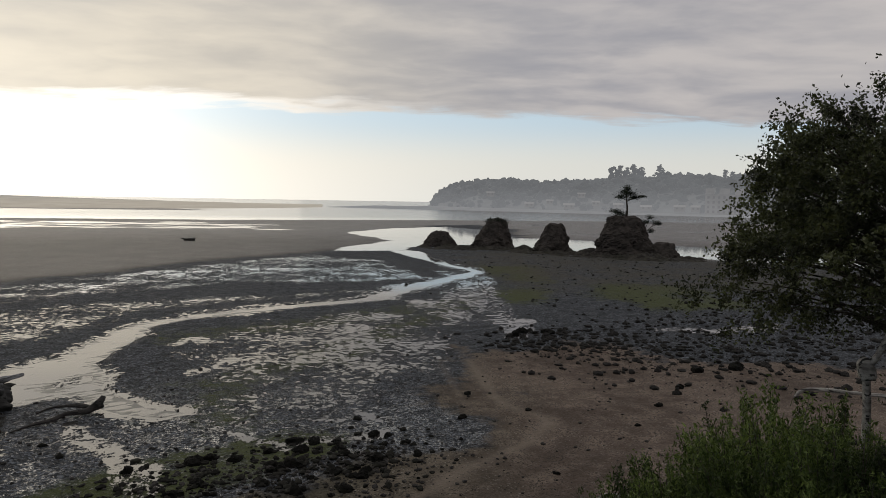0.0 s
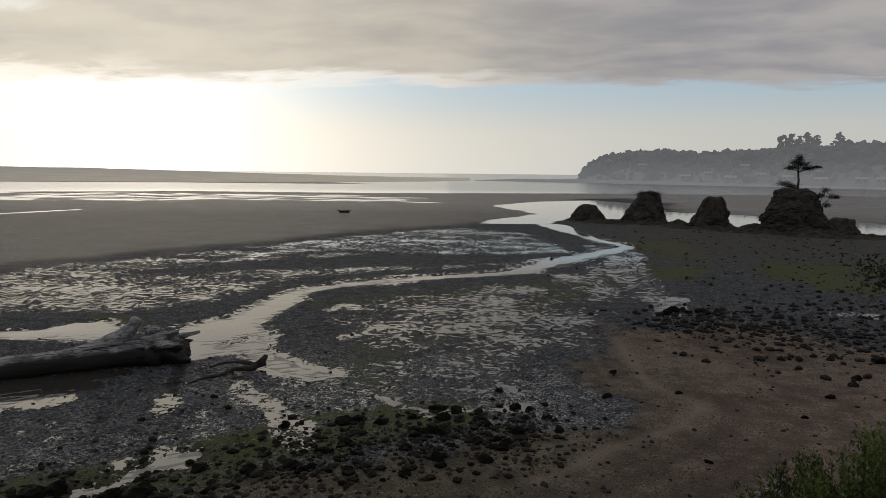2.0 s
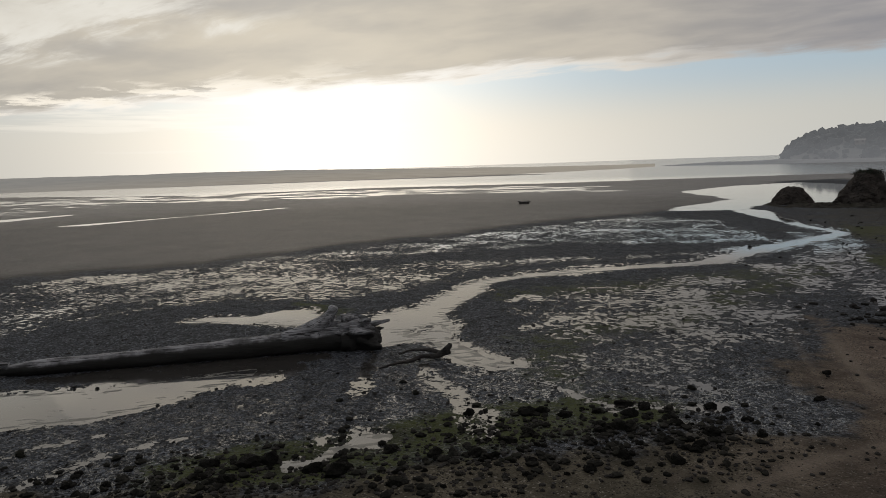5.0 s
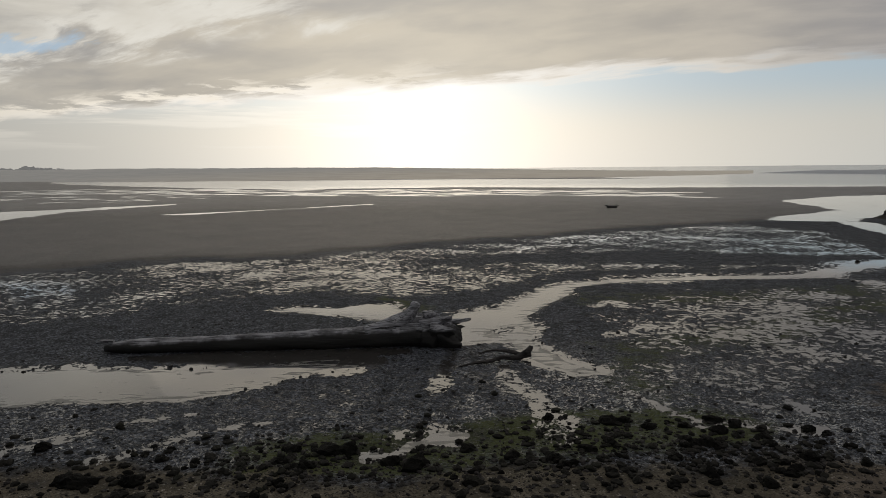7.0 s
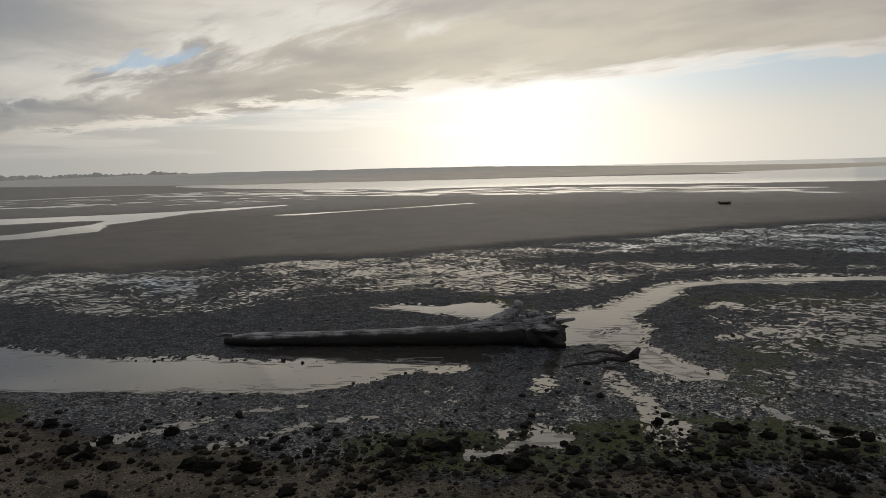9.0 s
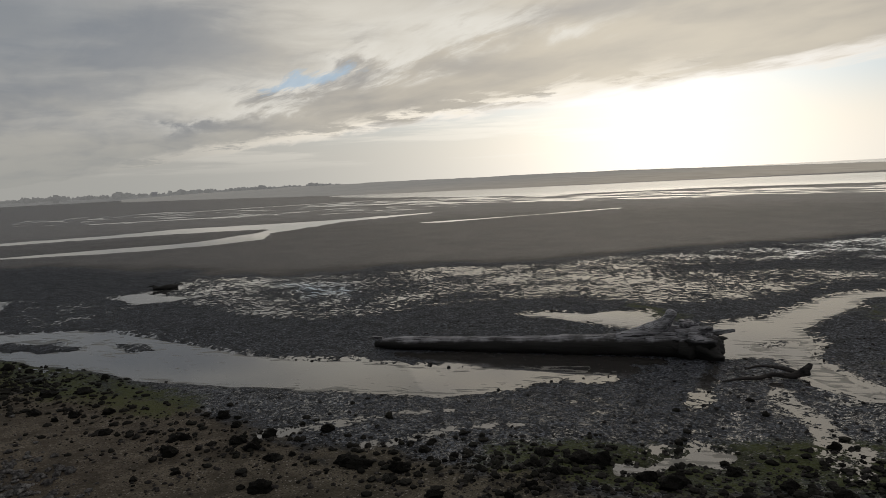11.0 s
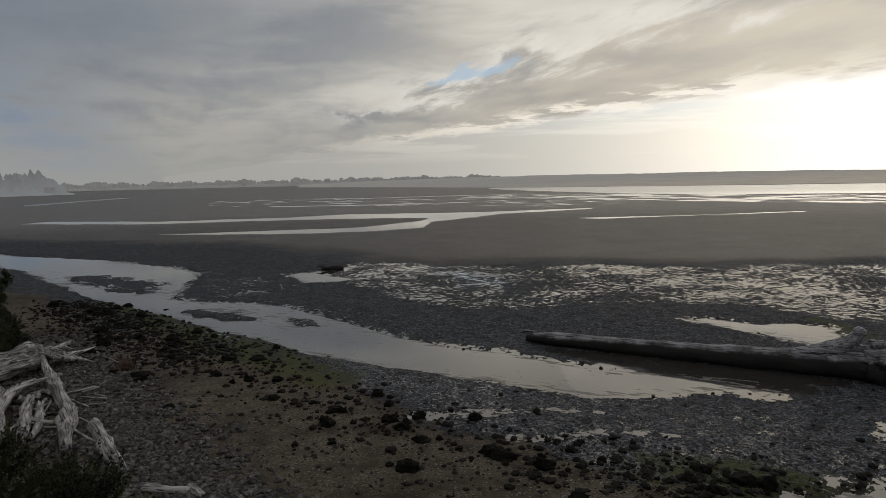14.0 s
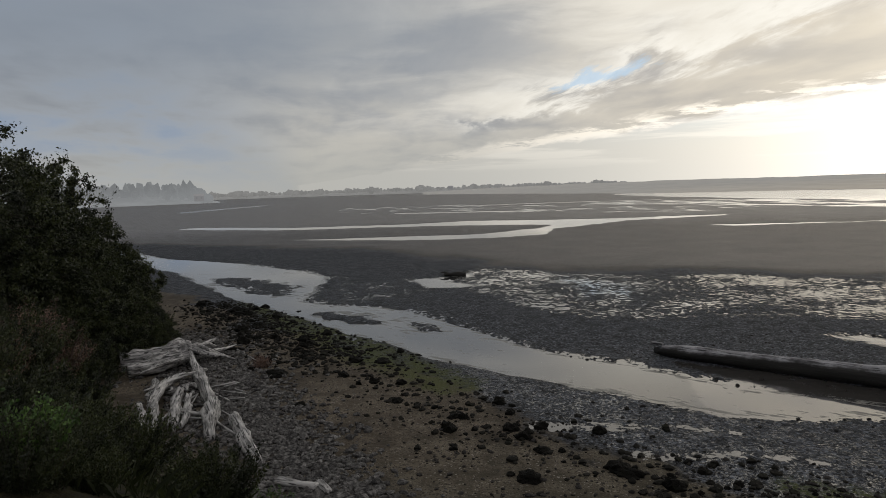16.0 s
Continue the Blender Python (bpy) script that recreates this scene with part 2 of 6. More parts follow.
# wet threads over the gravel, with the half width of each
RUNNELS = [
    [(-10.8, 20.25, 0.12), (-10.1, 19.2, 0.28), (-9.2, 18.4, 0.26), (-8.5, 18.0, 0.24), (-8.0, 17.2, 0.26), (-7.2, 16.4, 0.5), (-6.9, 15.8, 0.4), (-6.3, 15.0, 0.2)],
    [(-13.4, 20.9, 0.08), (-12.65, 19.4, 0.09), (-12.1, 18.3, 0.14), (-11.7, 17.7, 0.35), (-11.3, 16.8, 0.3)],
    [(-6.5, 20.1, 0.02), (-5.3, 19.1, 0.06), (-4.5, 18.8, 0.08), (-3.9, 18.3, 0.22), (-3.2, 18.9, 0.26), (-2.6, 18.9, 0.12)],
    [(-2.3, 21.9, 0.12), (-2.0, 21.15, 0.22), (-1.4, 20.85, 0.14)],
    [(-2.1, 19.1, 0.14), (-1.6, 19.0, 0.30), (-1.3, 19.6, 0.12)],
    [(-3.6, 20.7, 0.16), (-2.7, 20.8, 0.10)],
    [(-4.4, 21.0, 0.14), (-3.4, 20.8, 0.10)],
    [(-9.2, 19.95, 0.14), (-8.6, 20.15, 0.14)],
    [(-17.7, 6.6, 0.25), (-17.3, 8.2, 0.30), (-16.9, 9.6, 0.12), (-16.0, 11.6, 0.06)],
    [(-15.1, 8.3, 0.22), (-14.9, 9.3, 0.22), (-14.6, 10.4, 0.08), (-13.6, 12.2, 0.05)],
    [(-12.0, 31.4, 0.30), (-11.5, 32.5, 0.60), (-10.3, 32.1, 0.25)],
    [(-9.3, 26.2, 0.20), (-8.9, 27.4, 0.45), (-8.0, 28.8, 0.40), (-7.3, 29.4, 0.15)],
    [(4.6, 34.2, 0.5), (4.9, 36.5, 0.9), (5.8, 39.0, 0.5)],
]
BAY_ARM = [(60, 74), (45, 80), (36.9, 86), (28, 91), (22, 96), (14, 102), (5, 108), (-3.3, 101), (-4.0, 93), (-13.7, 91.4), (-6.8, 116.9), (-12, 128), (-17.9, 145), (-9.8, 169.4), (4.8, 183), (14, 168), (17, 133), (28, 128), (42, 115), (62, 96)]
POOLS = [
    [(-24.6, 22.7), (-24.6, 23.6), (-22.4, 24.5), (-22.0, 26.2), (-20.5, 26.6), (-18.8, 25.6), (-18.4, 23.9), (-19.6, 23.3), (-21.4, 23.5), (-23.0, 22.9)],
    [(-9.95, 13.0), (-10.0, 13.4), (-9.6, 13.75), (-9.35, 14.25), (-8.9, 14.5), (-8.9, 13.9), (-9.3, 13.35), (-9.4, 12.75), (-10.1, 12.05), (-10.4, 12.2), (-9.85, 12.65)],
    [(-50.8, 8.2), (-51.2, 9.8), (-52.2, 13.2), (-49.6, 12.4), (-48.5, 10.8), (-45.8, 12.8), (-44.8, 11.1), (-45.5, 8.8)],
    [(-15.7, 16.6), (-15.2, 17.0), (-15.0, 18.5), (-15.5, 18.6), (-15.8, 17.5)],
]
FAR_CHANNELS = [
    [(-156, -23), (-138.6, -1), (-135, 22), (-137, 34), (-124, 58), (-121, 84), (-118, 80), (-115, 58), (-107, 50), (-117, 38), (-124, 22), (-130, -2), (-150, -26)],
    [(-109, 50), (-101.5, 39), (-90, 34), (-88, 25.8), (-92, 12), (-102, -2), (-100, 10), (-97, 26), (-104, 37), (-112, 44)],
    [(-204, 26), (-190, 48), (-181, 70), (-177, 70), (-184, 48), (-196, 28)],
    [(-94, 62), (-88, 82), (-84, 101), (-82, 100), (-85, 82), (-90, 63)],
    [(-320, -56), (-370, -44), (-440, -26), (-430, -20), (-365, -38), (-300, -50)],
    [(-260, 60), (-258, 100), (-246, 140), (-240, 138), (-250, 100), (-254, 60)],
]
BAY = [(-390, 190), (-300, 168), (-231, 157), (-174, 162), (-127, 196), (-56, 218), (-2, 246), (60, 262), (140, 270), (240, 262), (330, 300), (330, 420), (150, 470), (20, 540), (0, 640), (120, 4800), (-4600, 4800), (-4700, 1600), (-1500, 1100), (-700, 640), (-330, 440), (-150, 395), (-110, 372), (-151, 349), (-218, 322), (-328, 259), (-426, 212)]
TOE = [(-140, -62), (-90, -38), (-60, -24), (-34, -11.5), (-25, -6.6), (-16, -2.9), (-11.5, 2.6), (-6, 7.4), (0, 9.8), (8, 12.2), (14, 13.8), (25, 17), (45, 23), (80, 32), (160, 60)]
BAR_EDGE = [(-75, 10), (-58, 15), (-49.8, 21), (-46.9, 27.2), (-39.6, 36.8), (-32.9, 50.9), (-24, 70.6), (-15.4, 85.8)]
ROCK_LINE = [(-44, -5.0, 3.0), (-37, -2.0, 2.4), (-27.7, 2.6, 2.0), (-20, 4.4, 1.6), (-15.0, 7.2, 1.7), (-11.4, 10.4, 1.6), (-8.4, 13.2, 1.7), (-5.0, 16.2, 1.8), (-1.0, 18.4, 1.3)]


def land_side(x, y):
    """Distance in from the foot of the bluff, positive on the land."""
    return inside(x, y, TOE + [(400, 60), (400, -400), (-400, -400), (-400, -160)])


def water_depth(x, y):
    r = np.hypot(x, y)
    wob = fbm(x, y, 1.3, 4, 5) * np.clip(r / 60, 0.5, 1.0) * 0.6
    near = np.maximum.reduce([ribbon(x, y, CREEK), inside(x, y, DELTA) + 0.05, inside(x, y, SHORE_CREEK) + 0.16] + [inside(x, y, q) + wob * 0.8 for q in POOLS])
    # low bars that break the creek's surface
    bars = np.maximum.reduce([inside(x, y, q) for q in SHOALS]) + fbm(x, y, 0.9, 3, 15) * 0.9 * np.clip(r / 40, 0.3, 1)
    near = np.minimum(near, -bars * 0.7 + 0.05)
    far = np.maximum.reduce([inside(x, y, q) for q in FAR_CHANNELS + [BAY_ARM]])
    sea = inside(x, y, BAY)
    return np.maximum.reduce([near + wob, far + fbm(x, y, 9, 4, 8) * 1.6, sea + fbm(x, y, 40, 4, 9) * 8])


def ground_height(x, y, wsd=None):
    r = np.hypot(x, y)
    wsd = water_depth(x, y) if wsd is None else wsd
    d = land_side(x, y)
    flat = 0.055 + 0.03 * fbm(x, y, 5, 3, 1) + 0.018 * fbm(x, y, 0.9, 3, 2) * np.clip(1.5 - r / 60, 0, 1)
    beach = 0.24 * smooth(d, -13, -1) + 0.05 * smooth(d, -20, -8) * fbm(x, y, 2.5, 3, 3)
    z = np.minimum(flat + beach * smooth(-wsd, 0, 2.5), np.maximum(-0.28, 0.004 - wsd * 0.16))
    bluff = 0.35 + 0.60 * np.maximum(d, 0) + 0.35 * fbm(x, y, 3.0, 4, 4) * smooth(d, 0, 2)
    top = 5.35 + 0.08 * fbm(x, y, 2.0, 3, 6)
    soft = -np.logaddexp(-bluff * 3, -top * 3) / 3
    return np.where(d > -0.6, z + (soft - z) * smooth(d, -0.6, 1.2), z)


# ---- materials ----


def material(name):
    m = bpy.data.materials.new(name)
    m.use_nodes = True
    return m, Nodes(m.node_tree)


def finish(m, n, shader):
    n.tree.links.new(shader, n.add("ShaderNodeOutputMaterial").inputs[0])
    return m


def principled(n, colour, rough, normal=None, **more):
    inputs = {"Base Color": colour, "Roughness": rough}
    inputs.update({key.replace("_", " "): value for key, value in more.items()})
    if normal is not None:
        inputs["Normal"] = normal
    return n.add("ShaderNodeBsdfPrincipled", inputs).outputs[0]


def bump(n, height, strength, distance):
    return n.add("ShaderNodeBump", {"Height": height, "Strength": strength, "Distance": distance}).outputs[0]


def where(n):
    return n.add("ShaderNodeNewGeometry").outputs["Position"]


def ground_material():
    m, n = material("tidal_ground")
    p = where(n)
    sand, bar, algae, slope, wet, depth = (n.attr(k) for k in ("sand", "bar", "algae", "slope", "wet", "depth"))
    fine, medium, broad = n.noise(p, 9.0, 5, 0.65), n.noise(p, 1.4, 5, 0.6), n.noise(p, 0.22, 4, 0.55)
    cells = n.add("ShaderNodeTexVoronoi", {"Vector": p, "Scale": 14.0, "Randomness": 1.0})
    cell_col = n.add("ShaderNodeSeparateColor", {0: cells.outputs["Color"]}).outputs[0]
    tiny = n.add("ShaderNodeTexVoronoi", {"Vector": p, "Scale": 26.0})
    mud = n.mix(n.ramp(medium, 0.35, 0.65), c4(0.024, 0.026, 0.029), c4(0.062, 0.067, 0.075))
    stones = n.mix(n.math("POWER", cell_col, 2.0), c4(0.019, 0.021, 0.024), c4(0.220, 0.240, 0.275))
    gravel = n.mix(n.math("MULTIPLY", n.ramp(fine, 0.38, 0.56), n.ramp(medium, 0.30, 0.55, 0.35, 1.0)), mud, stones)
    patchy = n.ramp(n.math("ADD", n.math("MULTIPLY", medium, 0.6), n.math("MULTIPLY", broad, 0.4)), 0.38, 0.62)
    dry_sand = n.mix(patchy, c4(0.097, 0.074, 0.060), c4(0.215, 0.168, 0.137))
    wet_sand = n.mix(patchy, c4(0.056, 0.050, 0.037), c4(0.142, 0.126, 0.094))
    beach = n.mix(n.attr("dry"), wet_sand, dry_sand)
    beach = n.mix(n.math("MULTIPLY", n.ramp(fine, 0.55, 0.72), 0.6), beach, c4(0.05, 0.04, 0.035))
    grit = n.add("ShaderNodeSeparateColor", {0: tiny.outputs["Color"]}).outputs[1]
    beach = n.mix(n.math("MULTIPLY", n.ramp(grit, 0.72, 0.80), n.ramp(medium, 0.35, 0.60, 0.15, 0.8)), beach, c4(0.036, 0.032, 0.029))
    beach = n.mix(n.math("MULTIPLY", n.ramp(grit, 0.06, 0.02), n.ramp(broad, 0.40, 0.60, 0.2, 0.8)), beach, c4(0.30, 0.275, 0.24))
    bank = n.mix(n.ramp(broad, 0.35, 0.65), c4(0.068, 0.058, 0.051), c4(0.098, 0.085, 0.076))
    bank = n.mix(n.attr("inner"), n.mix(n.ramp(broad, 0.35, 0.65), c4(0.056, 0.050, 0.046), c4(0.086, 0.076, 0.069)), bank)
    # haze over the distant flats, put in as a paler sand colour
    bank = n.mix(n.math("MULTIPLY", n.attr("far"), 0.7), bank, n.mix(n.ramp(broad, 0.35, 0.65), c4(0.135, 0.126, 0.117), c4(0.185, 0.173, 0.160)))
    bank = n.mix(n.math("MULTIPLY", n.ramp(medium, 0.5, 0.7), 0.35), bank, c4(0.065, 0.056, 0.050))
    green = n.mix(fine, c4(0.040, 0.050, 0.018), c4(0.118, 0.134, 0.050))
    soil = n.mix(n.ramp(fine, 0.4, 0.6), c4(0.018, 0.016, 0.010), c4(0.040, 0.037, 0.019))
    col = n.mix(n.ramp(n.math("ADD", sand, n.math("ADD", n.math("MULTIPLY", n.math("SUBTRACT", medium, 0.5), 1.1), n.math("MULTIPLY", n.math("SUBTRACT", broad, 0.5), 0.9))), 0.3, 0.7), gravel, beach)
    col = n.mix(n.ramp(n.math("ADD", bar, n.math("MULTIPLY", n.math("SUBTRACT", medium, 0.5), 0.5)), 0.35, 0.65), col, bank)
    patch = n.ramp(n.math("ADD", n.math("ADD", n.math("MULTIPLY", medium, 0.45), n.math("MULTIPLY", n.noise(p, 0.55, 3, 0.6), 0.25)), n.math("ADD", n.math("MULTIPLY", fine, 0.3), n.math("MULTIPLY", algae, 0.46))), 0.66, 0.84)
    col = n.mix(n.math("MULTIPLY", patch, 0.85), col, green)
    col = n.mix(n.math("MULTIPLY", n.attr("rut"), n.ramp(medium, 0.25, 0.55, 0.3, 0.85)), col, c4(0.046, 0.035, 0.030))
    col = n.mix(n.math("MULTIPLY", n.attr("track"), n.ramp(fine, 0.30, 0.55, 0.35, 1.0)), col, c4(0.235, 0.195, 0.160))
    col = n.mix(n.math("MULTIPLY", n.attr("weed"), n.ramp(n.math("ADD", n.math("MULTIPLY", medium, 0.5), n.math("MULTIPLY", broad, 0.5)), 0.38, 0.58, 0.15, 0.75)), col, n.mix(n.math("ADD", n.math("MULTIPLY", fine, 0.5), n.math("MULTIPLY", medium, 0.5)), c4(0.036, 0.034, 0.026), c4(0.125, 0.114, 0.090)))
    col = n.mix(n.ramp(slope, 0.2, 0.8), col, soil)
    # standing water in the hollows of the flat
    far = n.attr("far")
    near_film = n.math("ADD", n.math("ADD", n.math("MULTIPLY", n.noise(p, 2.6, 5, 0.70), 0.66), n.math("MULTIPLY", n.noise(p, 8.0, 3, 0.65), 0.34)), n.math("MULTIPLY", n.noise(p, 0.34, 3, 0.6), 0.34))
    near_film = n.math("SUBTRACT", near_film, 0.17)
    far_film = n.noise(n.vec("MULTIPLY", p, (0.5, 1.0, 1.0)), 0.13, 6, 0.62)
    film = n.math("ADD", n.math("MULTIPLY", near_film, n.math("SUBTRACT", 1.0, far)), n.math("MULTIPLY", far_film, far))
    level = n.math("SUBTRACT", 0.76, n.math("MULTIPLY", wet, 0.26))
    brink = n.math("MULTIPLY", n.ramp(depth, -0.75, -0.05), n.attr("near"))
    level = n.math("SUBTRACT", level, n.math("MULTIPLY", brink, 0.16))
    pool = n.ramp(n.math("SUBTRACT", film, level), 0.0, 0.005)
    # wet gravel: beads of water between the stones
    open_mud = n.math("MULTIPLY", n.math("MULTIPLY", n.math("SUBTRACT", 1.0, n.ramp(sand, 0.2, 0.6)), n.math("SUBTRACT", 1.0, n.ramp(bar, 0.2, 0.6))), n.math("SUBTRACT", 1.0, n.ramp(slope, 0.1, 0.4)))
    bead = n.ramp(n.math("ADD", n.noise(p, 9.5, 4, 0.7), n.math("MULTIPLY", n.math("SUBTRACT", near_film, 0.5), 0.75)), 0.525, 0.575)
    bead = n.math("MULTIPLY", n.math("MULTIPLY", bead, n.math("MULTIPLY", open_mud, n.math("SUBTRACT", 1.0, patch))), n.attr("near"))
    shore = n.ramp(n.math("ADD", depth, n.math("MULTIPLY", n.math("SUBTRACT", fine, 0.5), 0.5)), -0.40, 0.0)
    damp = n.math("MAXIMUM", n.math("MULTIPLY", shore, 0.8), n.ramp(n.math("SUBTRACT", film, level), -0.09, 0.0))
    col = n.mix(n.math("MULTIPLY", damp, 0.62), col, c4(0.020, 0.020, 0.020))
    col = n.mix(pool, col, c4(0.050, 0.047, 0.044))
    dry_rough = n.math("SUBTRACT", n.ramp(fine, 0.3, 0.7, 0.62, 0.92), n.math("ADD", n.math("MULTIPLY", damp, 0.15), n.math("MULTIPLY", bar, 0.30)))
    gloss = n.math("MAXIMUM", pool, bead)
    rough = n.math("ADD", n.math("MULTIPLY", dry_rough, n.math("SUBTRACT", 1.0, gloss)), n.math("MULTIPLY", gloss, 0.06))
    shine = n.math("ADD", n.math("ADD", 0.12, n.math("MULTIPLY", bar, n.math("ADD", 0.24, n.math("MULTIPLY", far, 0.60)))), n.math("MULTIPLY", gloss, 0.40))
    ior = n.math("ADD", 1.36, n.math("MAXIMUM", n.math("MULTIPLY", pool, 1.25), n.math("MULTIPLY", bead, 0.45)))
    pebbly = n.math("MULTIPLY", n.math("SUBTRACT", 1.0, n.ramp(n.math("ADD", n.math("MULTIPLY", sand, 0.8), bar), 0.2, 1.0)), n.math("SUBTRACT", 1.0, pool))
    relief = n.math("MULTIPLY", n.math("SUBTRACT", 1.0, cells.outputs["Distance"]), pebbly)
    relief = n.math("ADD", relief, n.math("MULTIPLY", n.math("MULTIPLY", tiny.outputs["Distance"], -0.4), n.math("SUBTRACT", 1.0, pool)))
    relief = n.math("ADD", relief, n.math("MULTIPLY", n.math("MULTIPLY", medium, 1.2), n.math("SUBTRACT", 1.0, pool)))
    # what stands in the hollows lies level, whatever the mud does
    level_water = n.mix(pool, bump(n, relief, 0.8, 0.05), (0.0, 0.0, 1.0, 1.0))
    return finish(m, n, principled(n, col, rough, level_water, IOR=ior, Specular_IOR_Level=shine))


def water_material():
    m, n = material("shallow_water")
    p = where(n)
    ripple = n.math("ADD", n.noise(n.vec("MULTIPLY", p, (1.0, 0.6, 1.0)), 3.5, 3, 0.5), n.math("MULTIPLY", n.noise(p, 0.5, 3, 0.5), 0.8))
    # ribbons of weed and silt that just break the surface
    flow = n.add("ShaderNodeCombineXYZ", {0: n.math("MULTIPLY", n.vec("DOT_PRODUCT", p, (0.80, 0.60, 0.0)), 0.55), 1: n.math("MULTIPLY", n.vec("DOT_PRODUCT", p, (-0.60, 0.80, 0.0)), 2.4), 2: 0.0}).outputs[0]
    shoal = n.math("MULTIPLY", n.ramp(n.attr("depth"), 0.9, -0.1), 0.16)
    weed = n.ramp(n.math("ADD", n.math("ADD", n.noise(flow, 1.7, 5, 0.65), shoal), n.math("MULTIPLY", n.noise(p, 0.16, 2, 0.5), 0.30)), 0.790, 0.806)
    col = n.mix(weed, c4(0.047, 0.048, 0.049), c4(0.03, 0.03, 0.018))
    rough = n.math("ADD", n.math("ADD", 0.04, n.math("MULTIPLY", n.attr("far"), 0.13)), n.math("MULTIPLY", weed, 0.45))
    return finish(m, n, principled(n, col, rough, bump(n, ripple, 0.05, 0.02), IOR=2.55))


def rock_material(name, dark, light, weed, grain=5.0):
    m, n = material(name)
    p = n.add("ShaderNodeTexCoord").outputs["Object"]
    a, b = n.noise(p, grain, 6, 0.65), n.noise(p, grain * 0.25, 4, 0.6)
    crack = n.add("ShaderNodeTexVoronoi", {"Vector": p, "Scale": grain * 0.6}, feature="DISTANCE_TO_EDGE").outputs["Distance"]
    tone = n.add("ShaderNodeObjectInfo").outputs["Random"]
    each = n.add("ShaderNodeNewGeometry").outputs["Random Per Island"]
    col = n.mix(n.ramp(a, 0.35, 0.68), c4(*dark), c4(*light))
    col = n.mix(n.math("MULTIPLY", n.ramp(b, 0.52, 0.66), weed), col, c4(0.020, 0.027, 0.009))
    col = n.mix(n.math("MULTIPLY", tone, 0.35), col, c4(*[q * 0.5 for q in dark]))
    col = n.mix(n.math("MULTIPLY", n.math("POWER", each, 0.6), 0.68), col, c4(*dark))
    height = n.math("ADD", a, n.math("MULTIPLY", n.math("MINIMUM", crack, 0.12), 3.0))
    return finish(m, n, principled(n, col, n.ramp(a, 0.3, 0.7, 0.6, 0.95), bump(n, height, 0.7, 0.06), Specular_IOR_Level=0.06))


def wood_material(name, dark, light, along=9.0, rough=0.8, shade_line=None):
    m, n = material(name)
    p = n.add("ShaderNodeTexCoord").outputs["Object"]
    grain = n.noise(n.vec("MULTIPLY", p, (0.55, along, along)), 2.0, 6, 0.65)
    patch = n.noise(p, 1.6, 4, 0.6)
    col = n.mix(n.ramp(n.math("ADD", n.math("MULTIPLY", grain, 0.65), n.math("MULTIPLY", patch, 0.35)), 0.38, 0.62), c4(*dark), c4(*light))
    split = n.noise(n.vec("MULTIPLY", p, (0.22, along * 1.3, along * 1.3)), 2.6, 3, 0.5)
    col = n.mix(n.ramp(split, 0.56, 0.62), col, c4(*[q * 0.35 for q in dark]))
    relief = n.math("SUBTRACT", grain, n.ramp(split, 0.58, 0.68))
    if shade_line:
        # shaded lower side painted dark below this height, along with tide soaking and weed stain
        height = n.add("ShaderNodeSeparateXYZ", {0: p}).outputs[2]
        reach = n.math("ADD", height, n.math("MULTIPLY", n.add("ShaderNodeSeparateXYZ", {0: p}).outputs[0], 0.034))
        shade_wet = n.ramp(n.math("ADD", reach, n.math("MULTIPLY", n.math("SUBTRACT", patch, 0.5), 0.3)), shade_line + 0.09, shade_line - 0.09)
        col = n.mix(shade_wet, col, n.mix(grain, c4(0.006, 0.006, 0.005), c4(0.030, 0.029, 0.026)))
    return finish(m, n, principled(n, col, rough, bump(n, relief, 0.7, 0.025)))


def leaf_material(name, a, b, glow=0.25):
    m, n = material(name)
    p = where(n)
    tone = n.add("ShaderNodeNewGeometry").outputs["Random Per Island"]
    col = n.mix(tone, c4(*a), c4(*b))
    col = n.mix(n.ramp(n.noise(p, 1.1, 3), 0.4, 0.65), col, c4(*[q * 0.55 for q in a]))
    body = principled(n, col, 0.5)
    thin = n.add("ShaderNodeBsdfTranslucent", {"Color": col}).outputs[0]
    return finish(m, n, n.add("ShaderNodeMixShader", {0: glow, 1: body, 2: thin}).outputs[0])


def distant_material(name, colour, haze_glow, strength, away=None, foot_haze=0.0):
    """Far land as a backdrop, its sea haze painted in as a glow of its own."""
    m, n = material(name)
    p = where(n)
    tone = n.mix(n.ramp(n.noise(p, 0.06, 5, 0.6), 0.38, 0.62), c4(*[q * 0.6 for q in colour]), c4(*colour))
    haze_tone = n.mix(n.ramp(n.noise(p, 0.03, 5, 0.65), 0.35, 0.65), c4(*[q * 0.86 for q in haze_glow]), c4(*haze_glow))
    # the painted haze glows brighter towards the foot of the land
    low = n.ramp(n.add("ShaderNodeSeparateXYZ", {0: p}).outputs[2], 26.0, 0.0, 0.0, foot_haze)
    haze_tone = n.mix(low, haze_tone, c4(*[q * 1.75 for q in haze_glow]))
    if away:  # the painted haze greys out away from the sun
        haze_tone = n.mix(n.ramp(n.add("ShaderNodeSeparateXYZ", {0: p}).outputs[0], -220.0, -480.0), haze_tone, c4(*away))
    return finish(m, n, principled(n, tone, 0.9, Emission_Color=haze_tone, Emission_Strength=strength))


GROUND, WATER = ground_material(), water_material()
ROCK = rock_material("dark_basalt", (0.008, 0.008, 0.007), (0.030, 0.028, 0.025), 0.28, 6.0)
COBBLE = rock_material("dark_cobble", (0.022, 0.021, 0.020), (0.095, 0.090, 0.085), 0.2, 6.0)
BROWN_STONE = rock_material("brown_shingle", (0.046, 0.045, 0.045), (0.47, 0.46, 0.445), 0.1, 9.0)
WEEDY = rock_material("weedy_stone", (0.014, 0.014, 0.012), (0.070, 0.066, 0.058), 0.35, 6.0)
